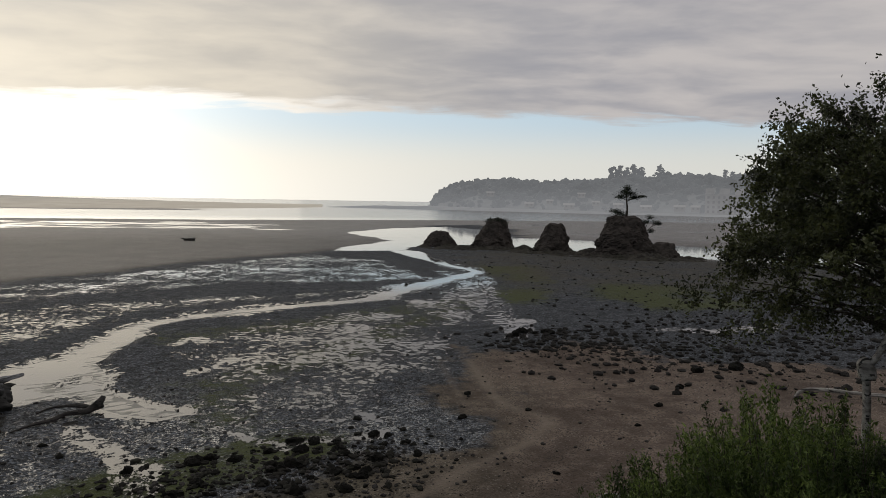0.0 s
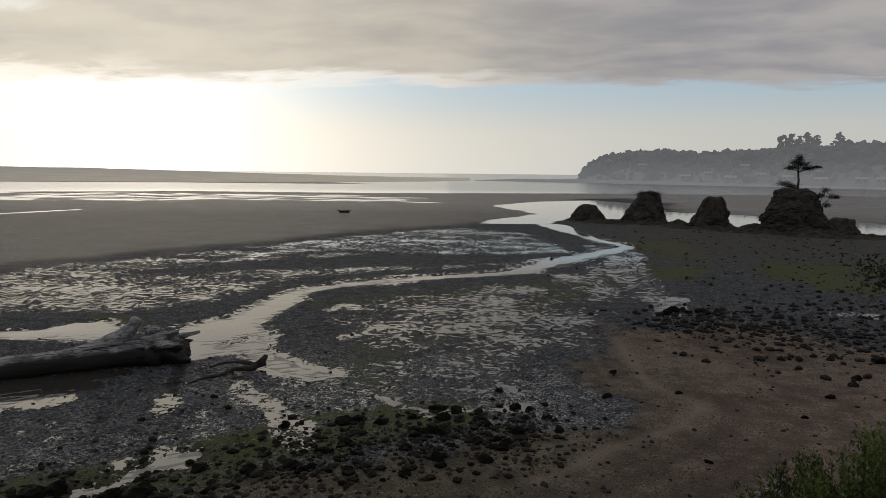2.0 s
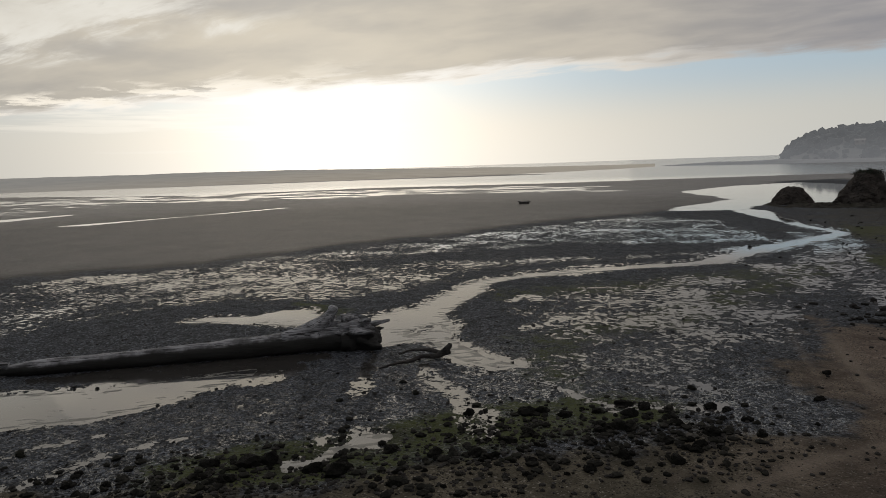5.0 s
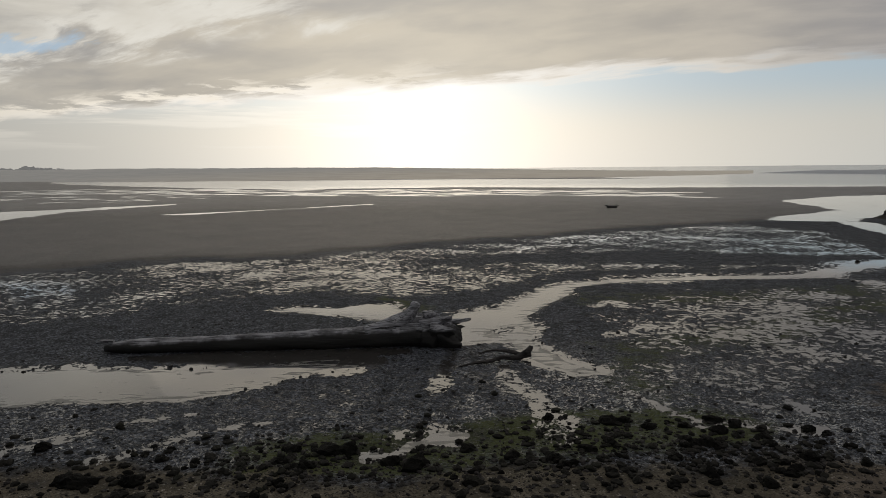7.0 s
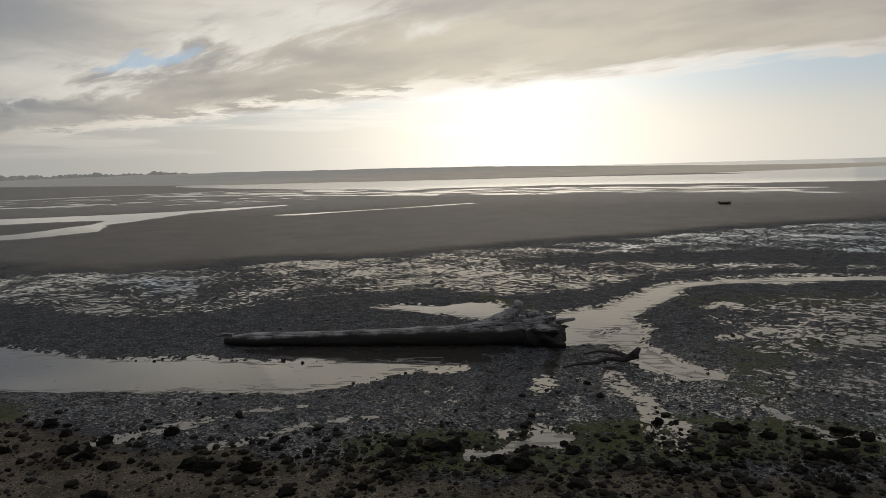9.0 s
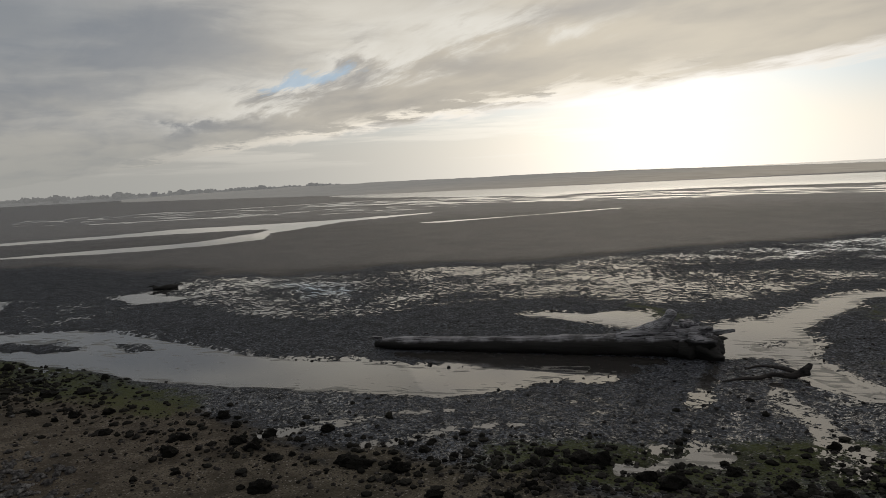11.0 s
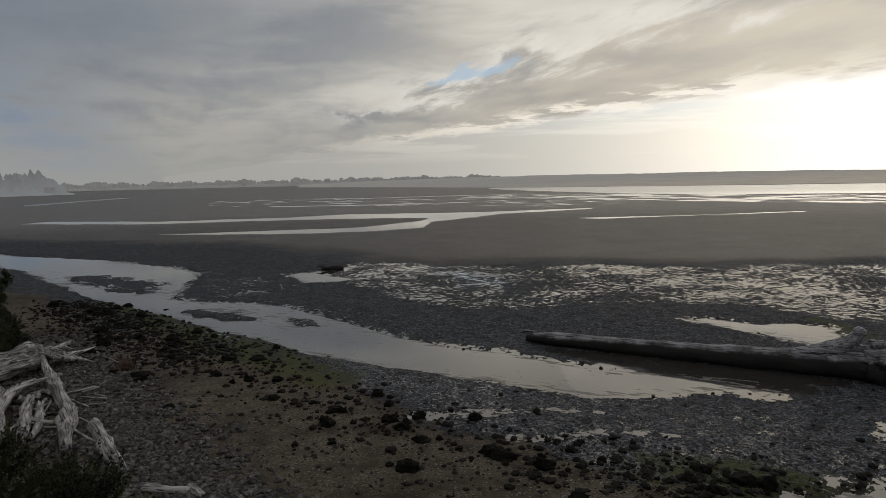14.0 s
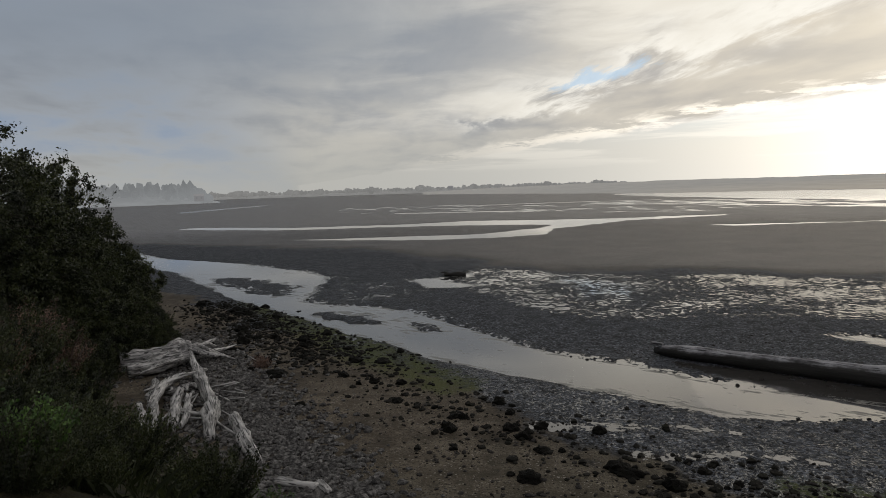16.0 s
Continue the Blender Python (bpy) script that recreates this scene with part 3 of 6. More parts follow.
PALE_STONE = rock_material("grey_stone", (0.030, 0.028, 0.027), (0.17, 0.16, 0.15), 0.2, 7.0)
STACK = rock_material("stack_rock", (0.050, 0.044, 0.040), (0.165, 0.142, 0.128), 0.22, 1.1)
ROCK_BED = rock_material("weedy_reef", (0.034, 0.032, 0.028), (0.125, 0.115, 0.100), 0.4, 1.3)
# pale tone carries the sky-lit top; the last number starts the painted shade
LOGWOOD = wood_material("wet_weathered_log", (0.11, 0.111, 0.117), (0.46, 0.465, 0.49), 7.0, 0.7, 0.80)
DARKWOOD = wood_material("sodden_branch", (0.010, 0.009, 0.009), (0.060, 0.054, 0.050))
SILVER = wood_material("silvered_driftwood", (0.13, 0.13, 0.128), (0.62, 0.615, 0.605), 7.0)
BARK = wood_material("bark", (0.035, 0.028, 0.022), (0.10, 0.085, 0.07), 4.0)
PALE_BARK = wood_material("pale_bark", (0.13, 0.122, 0.112), (0.44, 0.42, 0.39), 5.0)
ALDER = leaf_material("alder_leaf", (0.036, 0.044, 0.018), (0.115, 0.130, 0.045), 0.35)
WILLOW = leaf_material("willow_leaf", (0.050, 0.085, 0.020), (0.25, 0.33, 0.085), 0.4)
BRAMBLE = leaf_material("bramble_leaf", (0.050, 0.100, 0.024), (0.15, 0.25, 0.065), 0.35)
DARK_SHRUB = leaf_material("shrub_leaf", (0.018, 0.027, 0.010), (0.085, 0.100, 0.034))
RUSSET = leaf_material("russet_weed", (0.13, 0.078, 0.060), (0.32, 0.21, 0.16))
BLADES = leaf_material("grass_blade", (0.020, 0.028, 0.010), (0.060, 0.072, 0.026), 0.3)
NEEDLES = leaf_material("pine_needle", (0.010, 0.018, 0.008), (0.035, 0.048, 0.020), 0.1)
# far land: the second colour is emitted and stands for the haze
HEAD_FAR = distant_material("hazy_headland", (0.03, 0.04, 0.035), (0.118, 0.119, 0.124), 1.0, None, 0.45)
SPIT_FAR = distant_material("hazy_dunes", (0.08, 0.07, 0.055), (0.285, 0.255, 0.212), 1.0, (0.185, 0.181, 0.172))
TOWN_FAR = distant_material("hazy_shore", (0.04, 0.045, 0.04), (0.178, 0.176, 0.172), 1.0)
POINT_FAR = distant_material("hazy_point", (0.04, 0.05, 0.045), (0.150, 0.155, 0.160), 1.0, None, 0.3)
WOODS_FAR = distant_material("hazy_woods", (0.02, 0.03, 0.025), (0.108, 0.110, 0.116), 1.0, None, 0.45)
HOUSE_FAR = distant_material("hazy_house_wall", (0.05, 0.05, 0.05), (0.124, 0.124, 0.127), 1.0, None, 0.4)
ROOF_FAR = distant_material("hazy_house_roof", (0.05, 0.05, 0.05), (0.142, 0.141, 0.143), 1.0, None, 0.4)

# ---- mesh helpers ----


def mesh_from(name, verts, faces, mat, smooth_faces=False):
    me = bpy.data.meshes.new(name)
    verts, faces = np.asarray(verts, float), np.asarray(faces, int)
    me.vertices.add(len(verts))
    me.vertices.foreach_set("co", verts.ravel())
    k = faces.shape[1]
    me.loops.add(faces.size)
    me.loops.foreach_set("vertex_index", faces.ravel())
    me.polygons.add(len(faces))
    me.polygons.foreach_set("loop_start", np.arange(0, faces.size, k))
    me.polygons.foreach_set("loop_total", np.full(len(faces), k))
    me.update(calc_edges=True)
    me.polygons.foreach_set("use_smooth", np.full(len(faces), smooth_faces))
    me.materials.append(mat)
    return me


def bm_mesh(name, bm, mat, smooth_faces=True):
    me = bpy.data.meshes.new(name)
    for f in bm.faces:
        f.smooth = smooth_faces
    bm.to_mesh(me)
    bm.free()
    me.materials.append(mat)
    return me


def part(name, me, parent, label=""):
    ob = new(name, me)
    ob.parent = parent
    return tagged(ob, label)


def empty(name, m, label, category, group="", kind=""):
    ob = new(name)
    ob.matrix_world = m
    return tagged(ob, label, category, group, kind)


def tube(bm, points, radii, seg=10, rough=0.12, seed=0.0, cap=True):
    """A limb through the points, with an uneven skin."""
    pts = [Vector(q) for q in points]
    rings, side_axis = [], None
    for i, q in enumerate(pts):
        ahead = (pts[min(i + 1, len(pts) - 1)] - pts[max(i - 1, 0)]).normalized()
        if side_axis is None:
            side_axis = ahead.cross(Vector((0, 0, 1)) if abs(ahead.z) < 0.9 else Vector((1, 0, 0))).normalized()
        side_axis = (side_axis - ahead * side_axis.dot(ahead)).normalized()
        over = side_axis.cross(ahead)
        ring = []
        for k in range(seg):
            a = 2 * math.pi * k / seg
            out = side_axis * math.cos(a) + over * math.sin(a)
            s = 1 + rough * 2 * noise.noise(q * 0.9 + out * 1.3 + Vector((seed, seed * 0.7, 0))) + rough * noise.noise(q * 3.1 + out * 3 + Vector((seed, 3, 1)))
            ring.append(bm.verts.new(q + out * radii[i] * s))
        rings.append(ring)
    for a, b in zip(rings, rings[1:]):
        for k in range(seg):
            bm.faces.new((a[k], a[(k + 1) % seg], b[(k + 1) % seg], b[k]))
    if cap:
        for ring, turn in ((rings[0], 1), (rings[-1], -1)):
            mid = bm.verts.new(sum((v.co for v in ring), Vector()) / seg)
            for k in range(seg):
                f = (ring[(k + 1) % seg], ring[k], mid)
                bm.faces.new(f if turn > 0 else f[::-1])


def spline(points, steps=6):
    """Points of a smooth curve through rows of (x, y, z, radius)."""
    p = [np.array(q, float) for q in points]
    p = [2 * p[0] - p[1]] + p + [2 * p[-1] - p[-2]]
    out = []
    for i in range(1, len(p) - 2):
        for k in range(steps):
            s = k / steps
            out.append(0.5 * (2 * p[i] + (p[i + 1] - p[i - 1]) * s + (2 * p[i - 1] - 5 * p[i] + 4 * p[i + 1] - p[i + 2]) * s * s + (3 * p[i] - p[i - 1] - 3 * p[i + 1] + p[i + 2]) * s**3))
    out.append(p[-2])
    return [tuple(q[:3]) for q in out], [max(float(q[3]), 0.004) for q in out]


def limb(bm, points, seg=10, rough=0.12, seed=0.0, steps=6):
    pts, radii = spline(points, steps)
    tube(bm, pts, radii, seg, rough, seed)


def leaves(rng, centres, length, width, droop=0.3, upright=None):
    """Leaves as creased diamonds about the centres: vertices and faces."""
    k = len(centres)
    axis = rng.normal(size=(k, 3))
    axis[:, 2] -= droop
    if upright is not None:
        axis = axis * 0.7 + upright
    axis /= np.linalg.norm(axis, axis=1)[:, None]
    across = np.cross(axis, rng.normal(size=(k, 3)))
    across /= np.linalg.norm(across, axis=1)[:, None] + 1e-9
    fold = np.cross(axis, across)
    ln = (length * rng.uniform(0.6, 1.3, k))[:, None]
    wd = (width * rng.uniform(0.6, 1.3, k))[:, None]
    a, b = centres - axis * ln / 2, centres + axis * ln / 2
    c = centres + across * wd / 2 + fold * wd * 0.18 - axis * ln * 0.05
    d = centres - across * wd / 2 + fold * wd * 0.18 - axis * ln * 0.05
    verts = np.stack([a, c, b, d], 1).reshape(-1, 3)
    i = np.arange(k)[:, None] * 4
    return verts, np.concatenate([i + [0, 1, 2], i + [0, 2, 3]], 0)


# ---- the ground, one sheet to the horizon ----
ANGLES = np.radians(np.concatenate([np.arange(-44, 120, 0.20), np.arange(120, 316, 4.0)]))
RADII = np.append([0.0001, 0.6], 1.6 * 1.0125 ** np.arange(0, 660))
RADII = np.append(RADII[RADII < 4850], 4900.0)
ga, gr = np.meshgrid(ANGLES, RADII)
gx, gy = (-np.sin(ga) * gr).ravel(), (np.cos(ga) * gr).ravel()
g_depth = water_depth(gx, gy)
gz = ground_height(gx, gy, g_depth)
na, nr = len(ANGLES), len(RADII)
j, i = np.meshgrid(np.arange(nr - 1), np.arange(na), indexing="ij")
quads = np.stack([j * na + i, j * na + (i + 1) % na, (j + 1) * na + (i + 1) % na, (j + 1) * na + i], -1).reshape(-1, 4)
g_verts = np.stack([gx, gy, gz], 1)
ground_mesh = mesh_from("ground", g_verts, quads, GROUND, True)


def field(name, values):
    layer = ground_mesh.attributes.new(name, "FLOAT", "POINT")
    layer.data.foreach_set("value", np.clip(values, -5, 5).astype(np.float32))


d_land = land_side(gx, gy)
rr = np.hypot(gx, gy)
blur = fbm(gx, gy, 4.0, 4, 21)
beach_zone = inside(gx, gy, [(-64, -22), (-50, -9.5), (-42, -4.6), (-36, -2.2), (-30, 0.8), (-25.5, 3.2), (-21.5, 4.8), (-17, 6.3), (-13.6, 8.6), (-10.8, 10.8), (-7.5, 13.2), (-4.0, 16.2), (-1.0, 17.8), (0.6, 19.5), (1.2, 24.5), (2.2, 30.5), (7, 33), (14, 29), (22, 29), (40, 34), (60, 10), (0, -10)])
bar_side = inside(gx, gy, BAR_EDGE + [(-13, 92), (-4, 104), (2, 130), (0, 190), (200, 330), (400, 420), (-400, 500), (-1400, 400), (-1400, -300), (-300, -120), (-110, -28)])
right_flat = inside(gx, gy, [(5, 104), (15, 99), (30, 84), (60, 70), (140, 60), (200, 140), (200, 300), (0, 240), (20, 170), (17, 133)])
field("depth", g_depth)
field("near", 1 - smooth(rr, 18, 31))
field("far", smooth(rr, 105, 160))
field("dry", np.maximum(smooth(gx + blur * 2, -3, 6), 0.22 * smooth(-gx - blur * 2, 13, 18)))
swing = fbm(gx, gy, 1.5, 3, 44) * 0.25
track = np.maximum.reduce([np.exp(-((ribbon(gx, gy, [(a + s, c, 0.0) for a, c in ((-0.6, 14.4), (0.3, 15.6), (1.0, 16.6), (1.9, 17.7), (3.0, 18.8), (3.8, 20.5), (3.7, 21.3), (2.6, 22.6), (2.2, 25.8), (1.8, 29.0))]) + swing) / wd) ** 2) * k for s, wd, k in ((0.0, 0.26, 0.9), (-1.3, 0.16, 0.35))])
rut = np.maximum.reduce([np.exp(-((ribbon(gx, gy, [(a + s, c - s * 0.5, 0.0) for a, c in ((-1.6, 12.6), (0.2, 14.0), (1.4, 15.0), (2.7, 16.6), (4.2, 18.6), (4.9, 20.6), (4.4, 22.2))]) + swing) / wd) ** 2) * k for s, wd, k in ((0.0, 0.35, 0.55), (0.9, 0.22, 0.45), (1.5, 0.25, 0.5), (2.6, 0.3, 0.4))])
field("rut", rut * (0.7 + 0.6 * blur))
field("track", track * (0.75 + 0.5 * blur))
field("sand", smooth(beach_zone + blur * 3.2, -2.2, 2.6))
field("bar", np.maximum(smooth(bar_side + blur * 3.0, -3.0, 5.0), smooth(right_flat + blur * 4, -2, 6)))
field("inner", np.maximum(smooth(bar_side + blur * 6, 8, 110), smooth(right_flat, 0, 10)))
field("slope", smooth(d_land + blur * 0.8, -0.6, 1.4))
green_a = inside(gx, gy, [(4, 84), (7, 73), (12.5, 75), (11.5, 58), (8.5, 46), (5, 42.5), (4.3, 51), (4.6, 60)])
green_f = inside(gx, gy, [(12, 57), (21.5, 60), (27, 50), (20, 41), (12.7, 43)])
green_lumps = fbm(gx, gy * 0.7, 7.0, 4, 51)
green_b = ribbon(gx, gy, [(-12, 10.5, 1.2), (-9, 13.2, 1.8), (-6.5, 16, 2.0), (-3.5, 18.5, 1.6)])
green_c = ribbon(gx, gy, [(-45, -2.2, 2.2), (-37, -0.5, 1.6), (-27, 3.4, 1.8), (-22.5, 5.2, 1.4)])
green_d = ribbon(gx, gy, [(-13, 33, 2.5), (-8, 36, 3), (-2, 42, 3), (3, 47, 2.5), (-4, 30, 3), (-8, 25, 2.5), (-6, 20, 2)])
weed_bed = inside(gx, gy, [(3, 60), (2, 78), (4, 94), (14, 97), (36, 84), (46, 70), (36, 58), (26, 50), (16, 56), (9, 52)])
field("weed", smooth(weed_bed + blur * 5, -3, 5))
green_e = ribbon(gx, gy, [(-22, 27.5, 0.6), (-19, 26.5, 0.8)])
algae = np.maximum.reduce([smooth(green_a, -3, 3) * np.clip(0.50 + 0.9 * green_lumps, 0, 0.85), smooth(green_f, -5, 4) * np.clip(0.34 + 1.1 * green_lumps, 0, 0.8), smooth(green_b, -1, 1) * 0.66, smooth(green_c, -1, 1) * 0.62, smooth(green_d, -2, 3) * 0.55, smooth(green_e, -1, 0.6) * 0.6])
field("algae", algae * (1 - smooth(d_land, -3, 0)))
w_band = inside(gx, gy, BAR_EDGE[1:] + [(-4, 78), (1, 60), (-3, 51), (-8, 45.5), (-16, 40), (-17, 33), (-19.5, 28), (-21.4, 26.2), (-24.9, 26.4), (-26.6, 24.6), (-28.6, 19.8), (-29.3, 17.1), (-30.5, 14.2), (-33, 12.2), (-42, 10.0), (-50, 9.5)])
w_right = inside(gx, gy, [(-12, 36.5), (-4, 45), (3, 57), (7, 51), (4.8, 40), (2.8, 32), (1.4, 26), (0, 22), (-3, 19.5), (-7, 19), (-9, 22), (-12.5, 30)])
w_near = ribbon(gx, gy, [(-19, 8.6, 1.0), (-15.5, 10.5, 1.6), (-12, 14.5, 2.5), (-9, 19, 2.0)])
w_out = ribbon(gx, gy, [(-210, 120, 30), (-150, 140, 26), (-110, 155, 30), (-60, 170, 22), (-38, 150, 8)])
w_left = ribbon(gx, gy, [(-260, 40, 40), (-200, 60, 36), (-150, 90, 28)])
w_stack = np.maximum.reduce([ribbon(gx, gy, [(4.6, 36, 1.6), (4.5, 40, 1.5), (3.5, 50, 2.2), (4.5, 62, 2.0)]), ribbon(gx, gy, [(13.4, 36.6, 1.0), (16.5, 36.5, 1.3), (20.5, 38.5, 0.9)])])
w_gap = ribbon(gx, gy, [(-2, 57, 1.5), (-8, 53, 2.6), (-14.5, 50.5, 3.0), (-21, 47, 2.4), (-28, 40, 1.0)])
stripes = fbm(gx * 0.45, gy, 6.0, 3, 31)
w_runs = np.maximum.reduce([ribbon(gx, gy, [(a, c, e + 0.10) for a, c, e in q]) for q in RUNNELS])
w_rapids = np.maximum(inside(gx, gy, [(-57, 2.4), (-49, 8), (-44.5, 9.5), (-39.4, 6.4), (-41.5, 1.6), (-49, 1.5)]), ribbon(gx, gy, [(-38, -0.6, 0.8), (-33.3, 1.4, 1.0), (-30, 3.2, 1.0), (-26, 5.0, 0.7)]))
w_creek = np.maximum.reduce([ribbon(gx, gy, [(a, c, e + 1.6) for a, c, e in CREEK[2:9]]), ribbon(gx, gy, [(1.5, 66, 1.5), (4, 58, 2.2), (3.5, 50, 2.0)])])
# the mirror-wet hollow that the log lies along, and the soaked edges of the channels
log_side = ribbon(gx, gy, [(-22.8, 14.0, 0.2), (-20.6, 15.4, 0.75), (-17.6, 17.6, 0.7), (-15.0, 19.8, 0.3)])
edges = smooth(g_depth, -1.3, -0.05) * (1 - smooth(rr, 60, 90)) * (1 - smooth(beach_zone, -5.5, -3.0))
wet = np.maximum.reduce([smooth(log_side, -0.6, 0.2) * 1.5, edges * 0.93, smooth(w_creek, -0.8, 1.2) * (0.92 + 0.3 * blur), smooth(w_runs, -0.38, 0.14) * 1.10, smooth(w_rapids, -1, 1.5) * (0.74 + 0.2 * stripes), smooth(w_band, -1.5, 2.5) * (0.875 + 0.26 * stripes) * (1 - 0.5 * smooth(w_gap, -1.5, 1.5)) * (1 - 0.05 * smooth(rr, 42, 70)), smooth(w_right, -2, 3) * (0.76 + 0.46 * blur), smooth(w_near, -1, 1) * 0.55, smooth(w_out, -8, 8) * (0.96 + 0.3 * stripes), smooth(w_left, -10, 15) * 0.72, smooth(w_stack, -1, 1) * 1.0, smooth(right_flat, -4, 10) * 0.52])
field("wet", np.clip(wet, 0, 1.5) * (1 - smooth(d_land, -4, -1)))
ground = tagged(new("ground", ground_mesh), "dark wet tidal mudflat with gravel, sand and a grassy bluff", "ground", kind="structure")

# the water lies level in the channels and reaches out to sea
corner = g_depth[quads]
wet_quads = quads[(corner.max(1) > -0.45)]
used = np.unique(wet_quads)
remap = np.zeros(len(gx), int)
remap[used] = np.arange(len(used))
water_mesh = mesh_from("water", np.stack([gx[used], gy[used], np.zeros(len(used))], 1), remap[wet_quads], WATER, True)
water_mesh.attributes.new("depth", "FLOAT", "POINT").data.foreach_set("value", np.clip(g_depth[used], -5, 5).astype(np.float32))
water_mesh.attributes.new("far", "FLOAT", "POINT").data.foreach_set("value", smooth(np.hypot(gx, gy)[used], 160, 300).astype(np.float32))
water = tagged(new("water", water_mesh), "shallow tidal creek and bay water reflecting the sky", "water", kind="structure")


def height_at(x, y):
    return float(ground_height(np.array([float(x)]), np.array([float(y)]))[0])


# ---- far land ----


def ridge(name, azimuths, near, deep, heights, mat, seed, rows=10, rough=0.15):
    """A long hill seen from the bay: heights by azimuth, from its foot to its back."""
    az = np.linspace(azimuths[0], azimuths[-1], 220)
    top = np.interp(az, azimuths, heights)
    foot = np.interp(az, azimuths, near)
    verts = []
    for k in range(rows + 1):
        s = k / rows
        r = foot + deep * s
        x, y = -np.sin(np.radians(az)) * r, np.cos(np.radians(az)) * r
        rise = math.sin(min(s / 0.55, 1) * math.pi / 2) ** 0.9 * (1 if s < 0.8 else (1 - s) / 0.2)
        verts.append(np.stack([x, y, -0.5 + (top + 0.5) * rise * (1 + rough * fbm(x, y, 22, 3, seed))], 1))
    n_az = len(az)
    jj, ii = np.meshgrid(np.arange(rows), np.arange(n_az - 1), indexing="ij")
    f = np.stack([jj * n_az + ii, jj * n_az + ii + 1, (jj + 1) * n_az + ii + 1, (jj + 1) * n_az + ii], -1).reshape(-1, 4)
    return mesh_from(name, np.concatenate(verts), f, mat, True)


ICO = bmesh.new()
bmesh.ops.create_icosphere(ICO, subdivisions=1, radius=1.0)
ICO_V = np.array([v.co[:] for v in ICO.verts])
ICO_F = np.array([[v.index for v in f.verts] for f in ICO.faces])
ICO.free()


def clumps(name, places, sizes, mat, seed, tall=1.3):
    """Many small rounded or pointed tree heads in one mesh."""
    rng = np.random.default_rng(seed)
    vs, fs = [], []
    for k, (q, s) in enumerate(zip(places, sizes)):
        spin = rng.normal(size=(3, 3))
        spin = np.linalg.qr(spin)[0]
        v = (ICO_V @ spin) * (1 + rng.uniform(-0.35, 0.35, (len(ICO_V), 1)))
        v = v * [s, s, s * tall * rng.uniform(0.7, 1.35)]
        vs.append(v + q)
        fs.append(ICO_F + k * len(ICO_V))
    return mesh_from(name, np.concatenate(vs), np.concatenate(fs), mat)


def polar(az, r, z=0.0):
    return np.array([-math.sin(radians(az)) * r, math.cos(radians(az)) * r, z])


HEAD_AZ = [0.1, -0.5, -1.1, -2.2, -4.1, -5.6, -7.0, -8.4, -11.0, -13.5, -15.0, -17.8, -19.0, -21.5, -23.5, -26, -32, -44, -60]
HEAD_NEAR = [640, 630, 622, 612, 600, 596, 592, 588, 582, 575, 570, 563, 560, 552, 546, 538, 520, 480, 430]
HEAD_TOP = [1, 8, 16, 23, 27, 26, 28, 26, 26, 27, 30, 31, 32, 32, 30, 32, 31, 28, 22]
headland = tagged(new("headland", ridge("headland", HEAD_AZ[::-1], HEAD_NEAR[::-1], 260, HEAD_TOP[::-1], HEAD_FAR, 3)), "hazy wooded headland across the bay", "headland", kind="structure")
rng = np.random.default_rng(11)
spots, sizes = [], []
for k in range(3400):
    az = rng.uniform(-48, -0.4)
    s = rng.uniform(0.02, 0.62)
    if s < 0.12 and rng.random() < 0.6:
        continue
    r = np.interp(-az, [-q for q in HEAD_AZ], HEAD_NEAR) + 260 * s
    h = np.interp(-az, [-q for q in HEAD_AZ], HEAD_TOP) * math.sin(min(s / 0.55, 1) * math.pi / 2) ** 0.9
    size = 1.5 + 3.6 * rng.random() ** 1.6
    spots.append(polar(az, r, h + size * (0.15 + 0.35 * rng.random())))
    sizes.append(size)
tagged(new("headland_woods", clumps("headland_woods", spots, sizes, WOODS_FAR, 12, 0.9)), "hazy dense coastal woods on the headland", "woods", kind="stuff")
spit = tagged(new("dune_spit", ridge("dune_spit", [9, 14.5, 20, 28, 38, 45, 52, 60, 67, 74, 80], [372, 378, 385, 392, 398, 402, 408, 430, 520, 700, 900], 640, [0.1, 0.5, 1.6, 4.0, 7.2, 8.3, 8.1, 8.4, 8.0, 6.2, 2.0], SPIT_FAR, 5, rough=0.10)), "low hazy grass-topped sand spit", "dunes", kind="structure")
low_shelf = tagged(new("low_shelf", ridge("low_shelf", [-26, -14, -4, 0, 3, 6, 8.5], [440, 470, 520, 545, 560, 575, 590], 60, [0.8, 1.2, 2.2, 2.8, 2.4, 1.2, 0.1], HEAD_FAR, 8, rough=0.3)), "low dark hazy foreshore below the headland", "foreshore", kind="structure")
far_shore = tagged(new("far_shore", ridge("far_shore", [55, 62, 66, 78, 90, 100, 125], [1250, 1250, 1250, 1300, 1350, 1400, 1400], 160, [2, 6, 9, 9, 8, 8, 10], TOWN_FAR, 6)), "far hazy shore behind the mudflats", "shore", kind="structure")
spots, sizes = [], []
for k in range(520):
    az = rng.uniform(63, 101)
    lump = 0.5 + 0.5 * math.sin(az * 2.1) * math.sin(az * 0.83 + 1)
    size = rng.uniform(3.0, 5.5) * (0.55 + 0.7 * lump)
    spots.append(polar(az, rng.uniform(1270, 1400), 7 + size * 0.4))
    sizes.append(size)
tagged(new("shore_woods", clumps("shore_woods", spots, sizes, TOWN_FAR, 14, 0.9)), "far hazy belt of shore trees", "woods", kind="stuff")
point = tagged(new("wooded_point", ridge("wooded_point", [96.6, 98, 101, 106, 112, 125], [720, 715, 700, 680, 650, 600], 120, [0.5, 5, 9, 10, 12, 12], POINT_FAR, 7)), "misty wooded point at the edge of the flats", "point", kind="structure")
spots, sizes = [], []
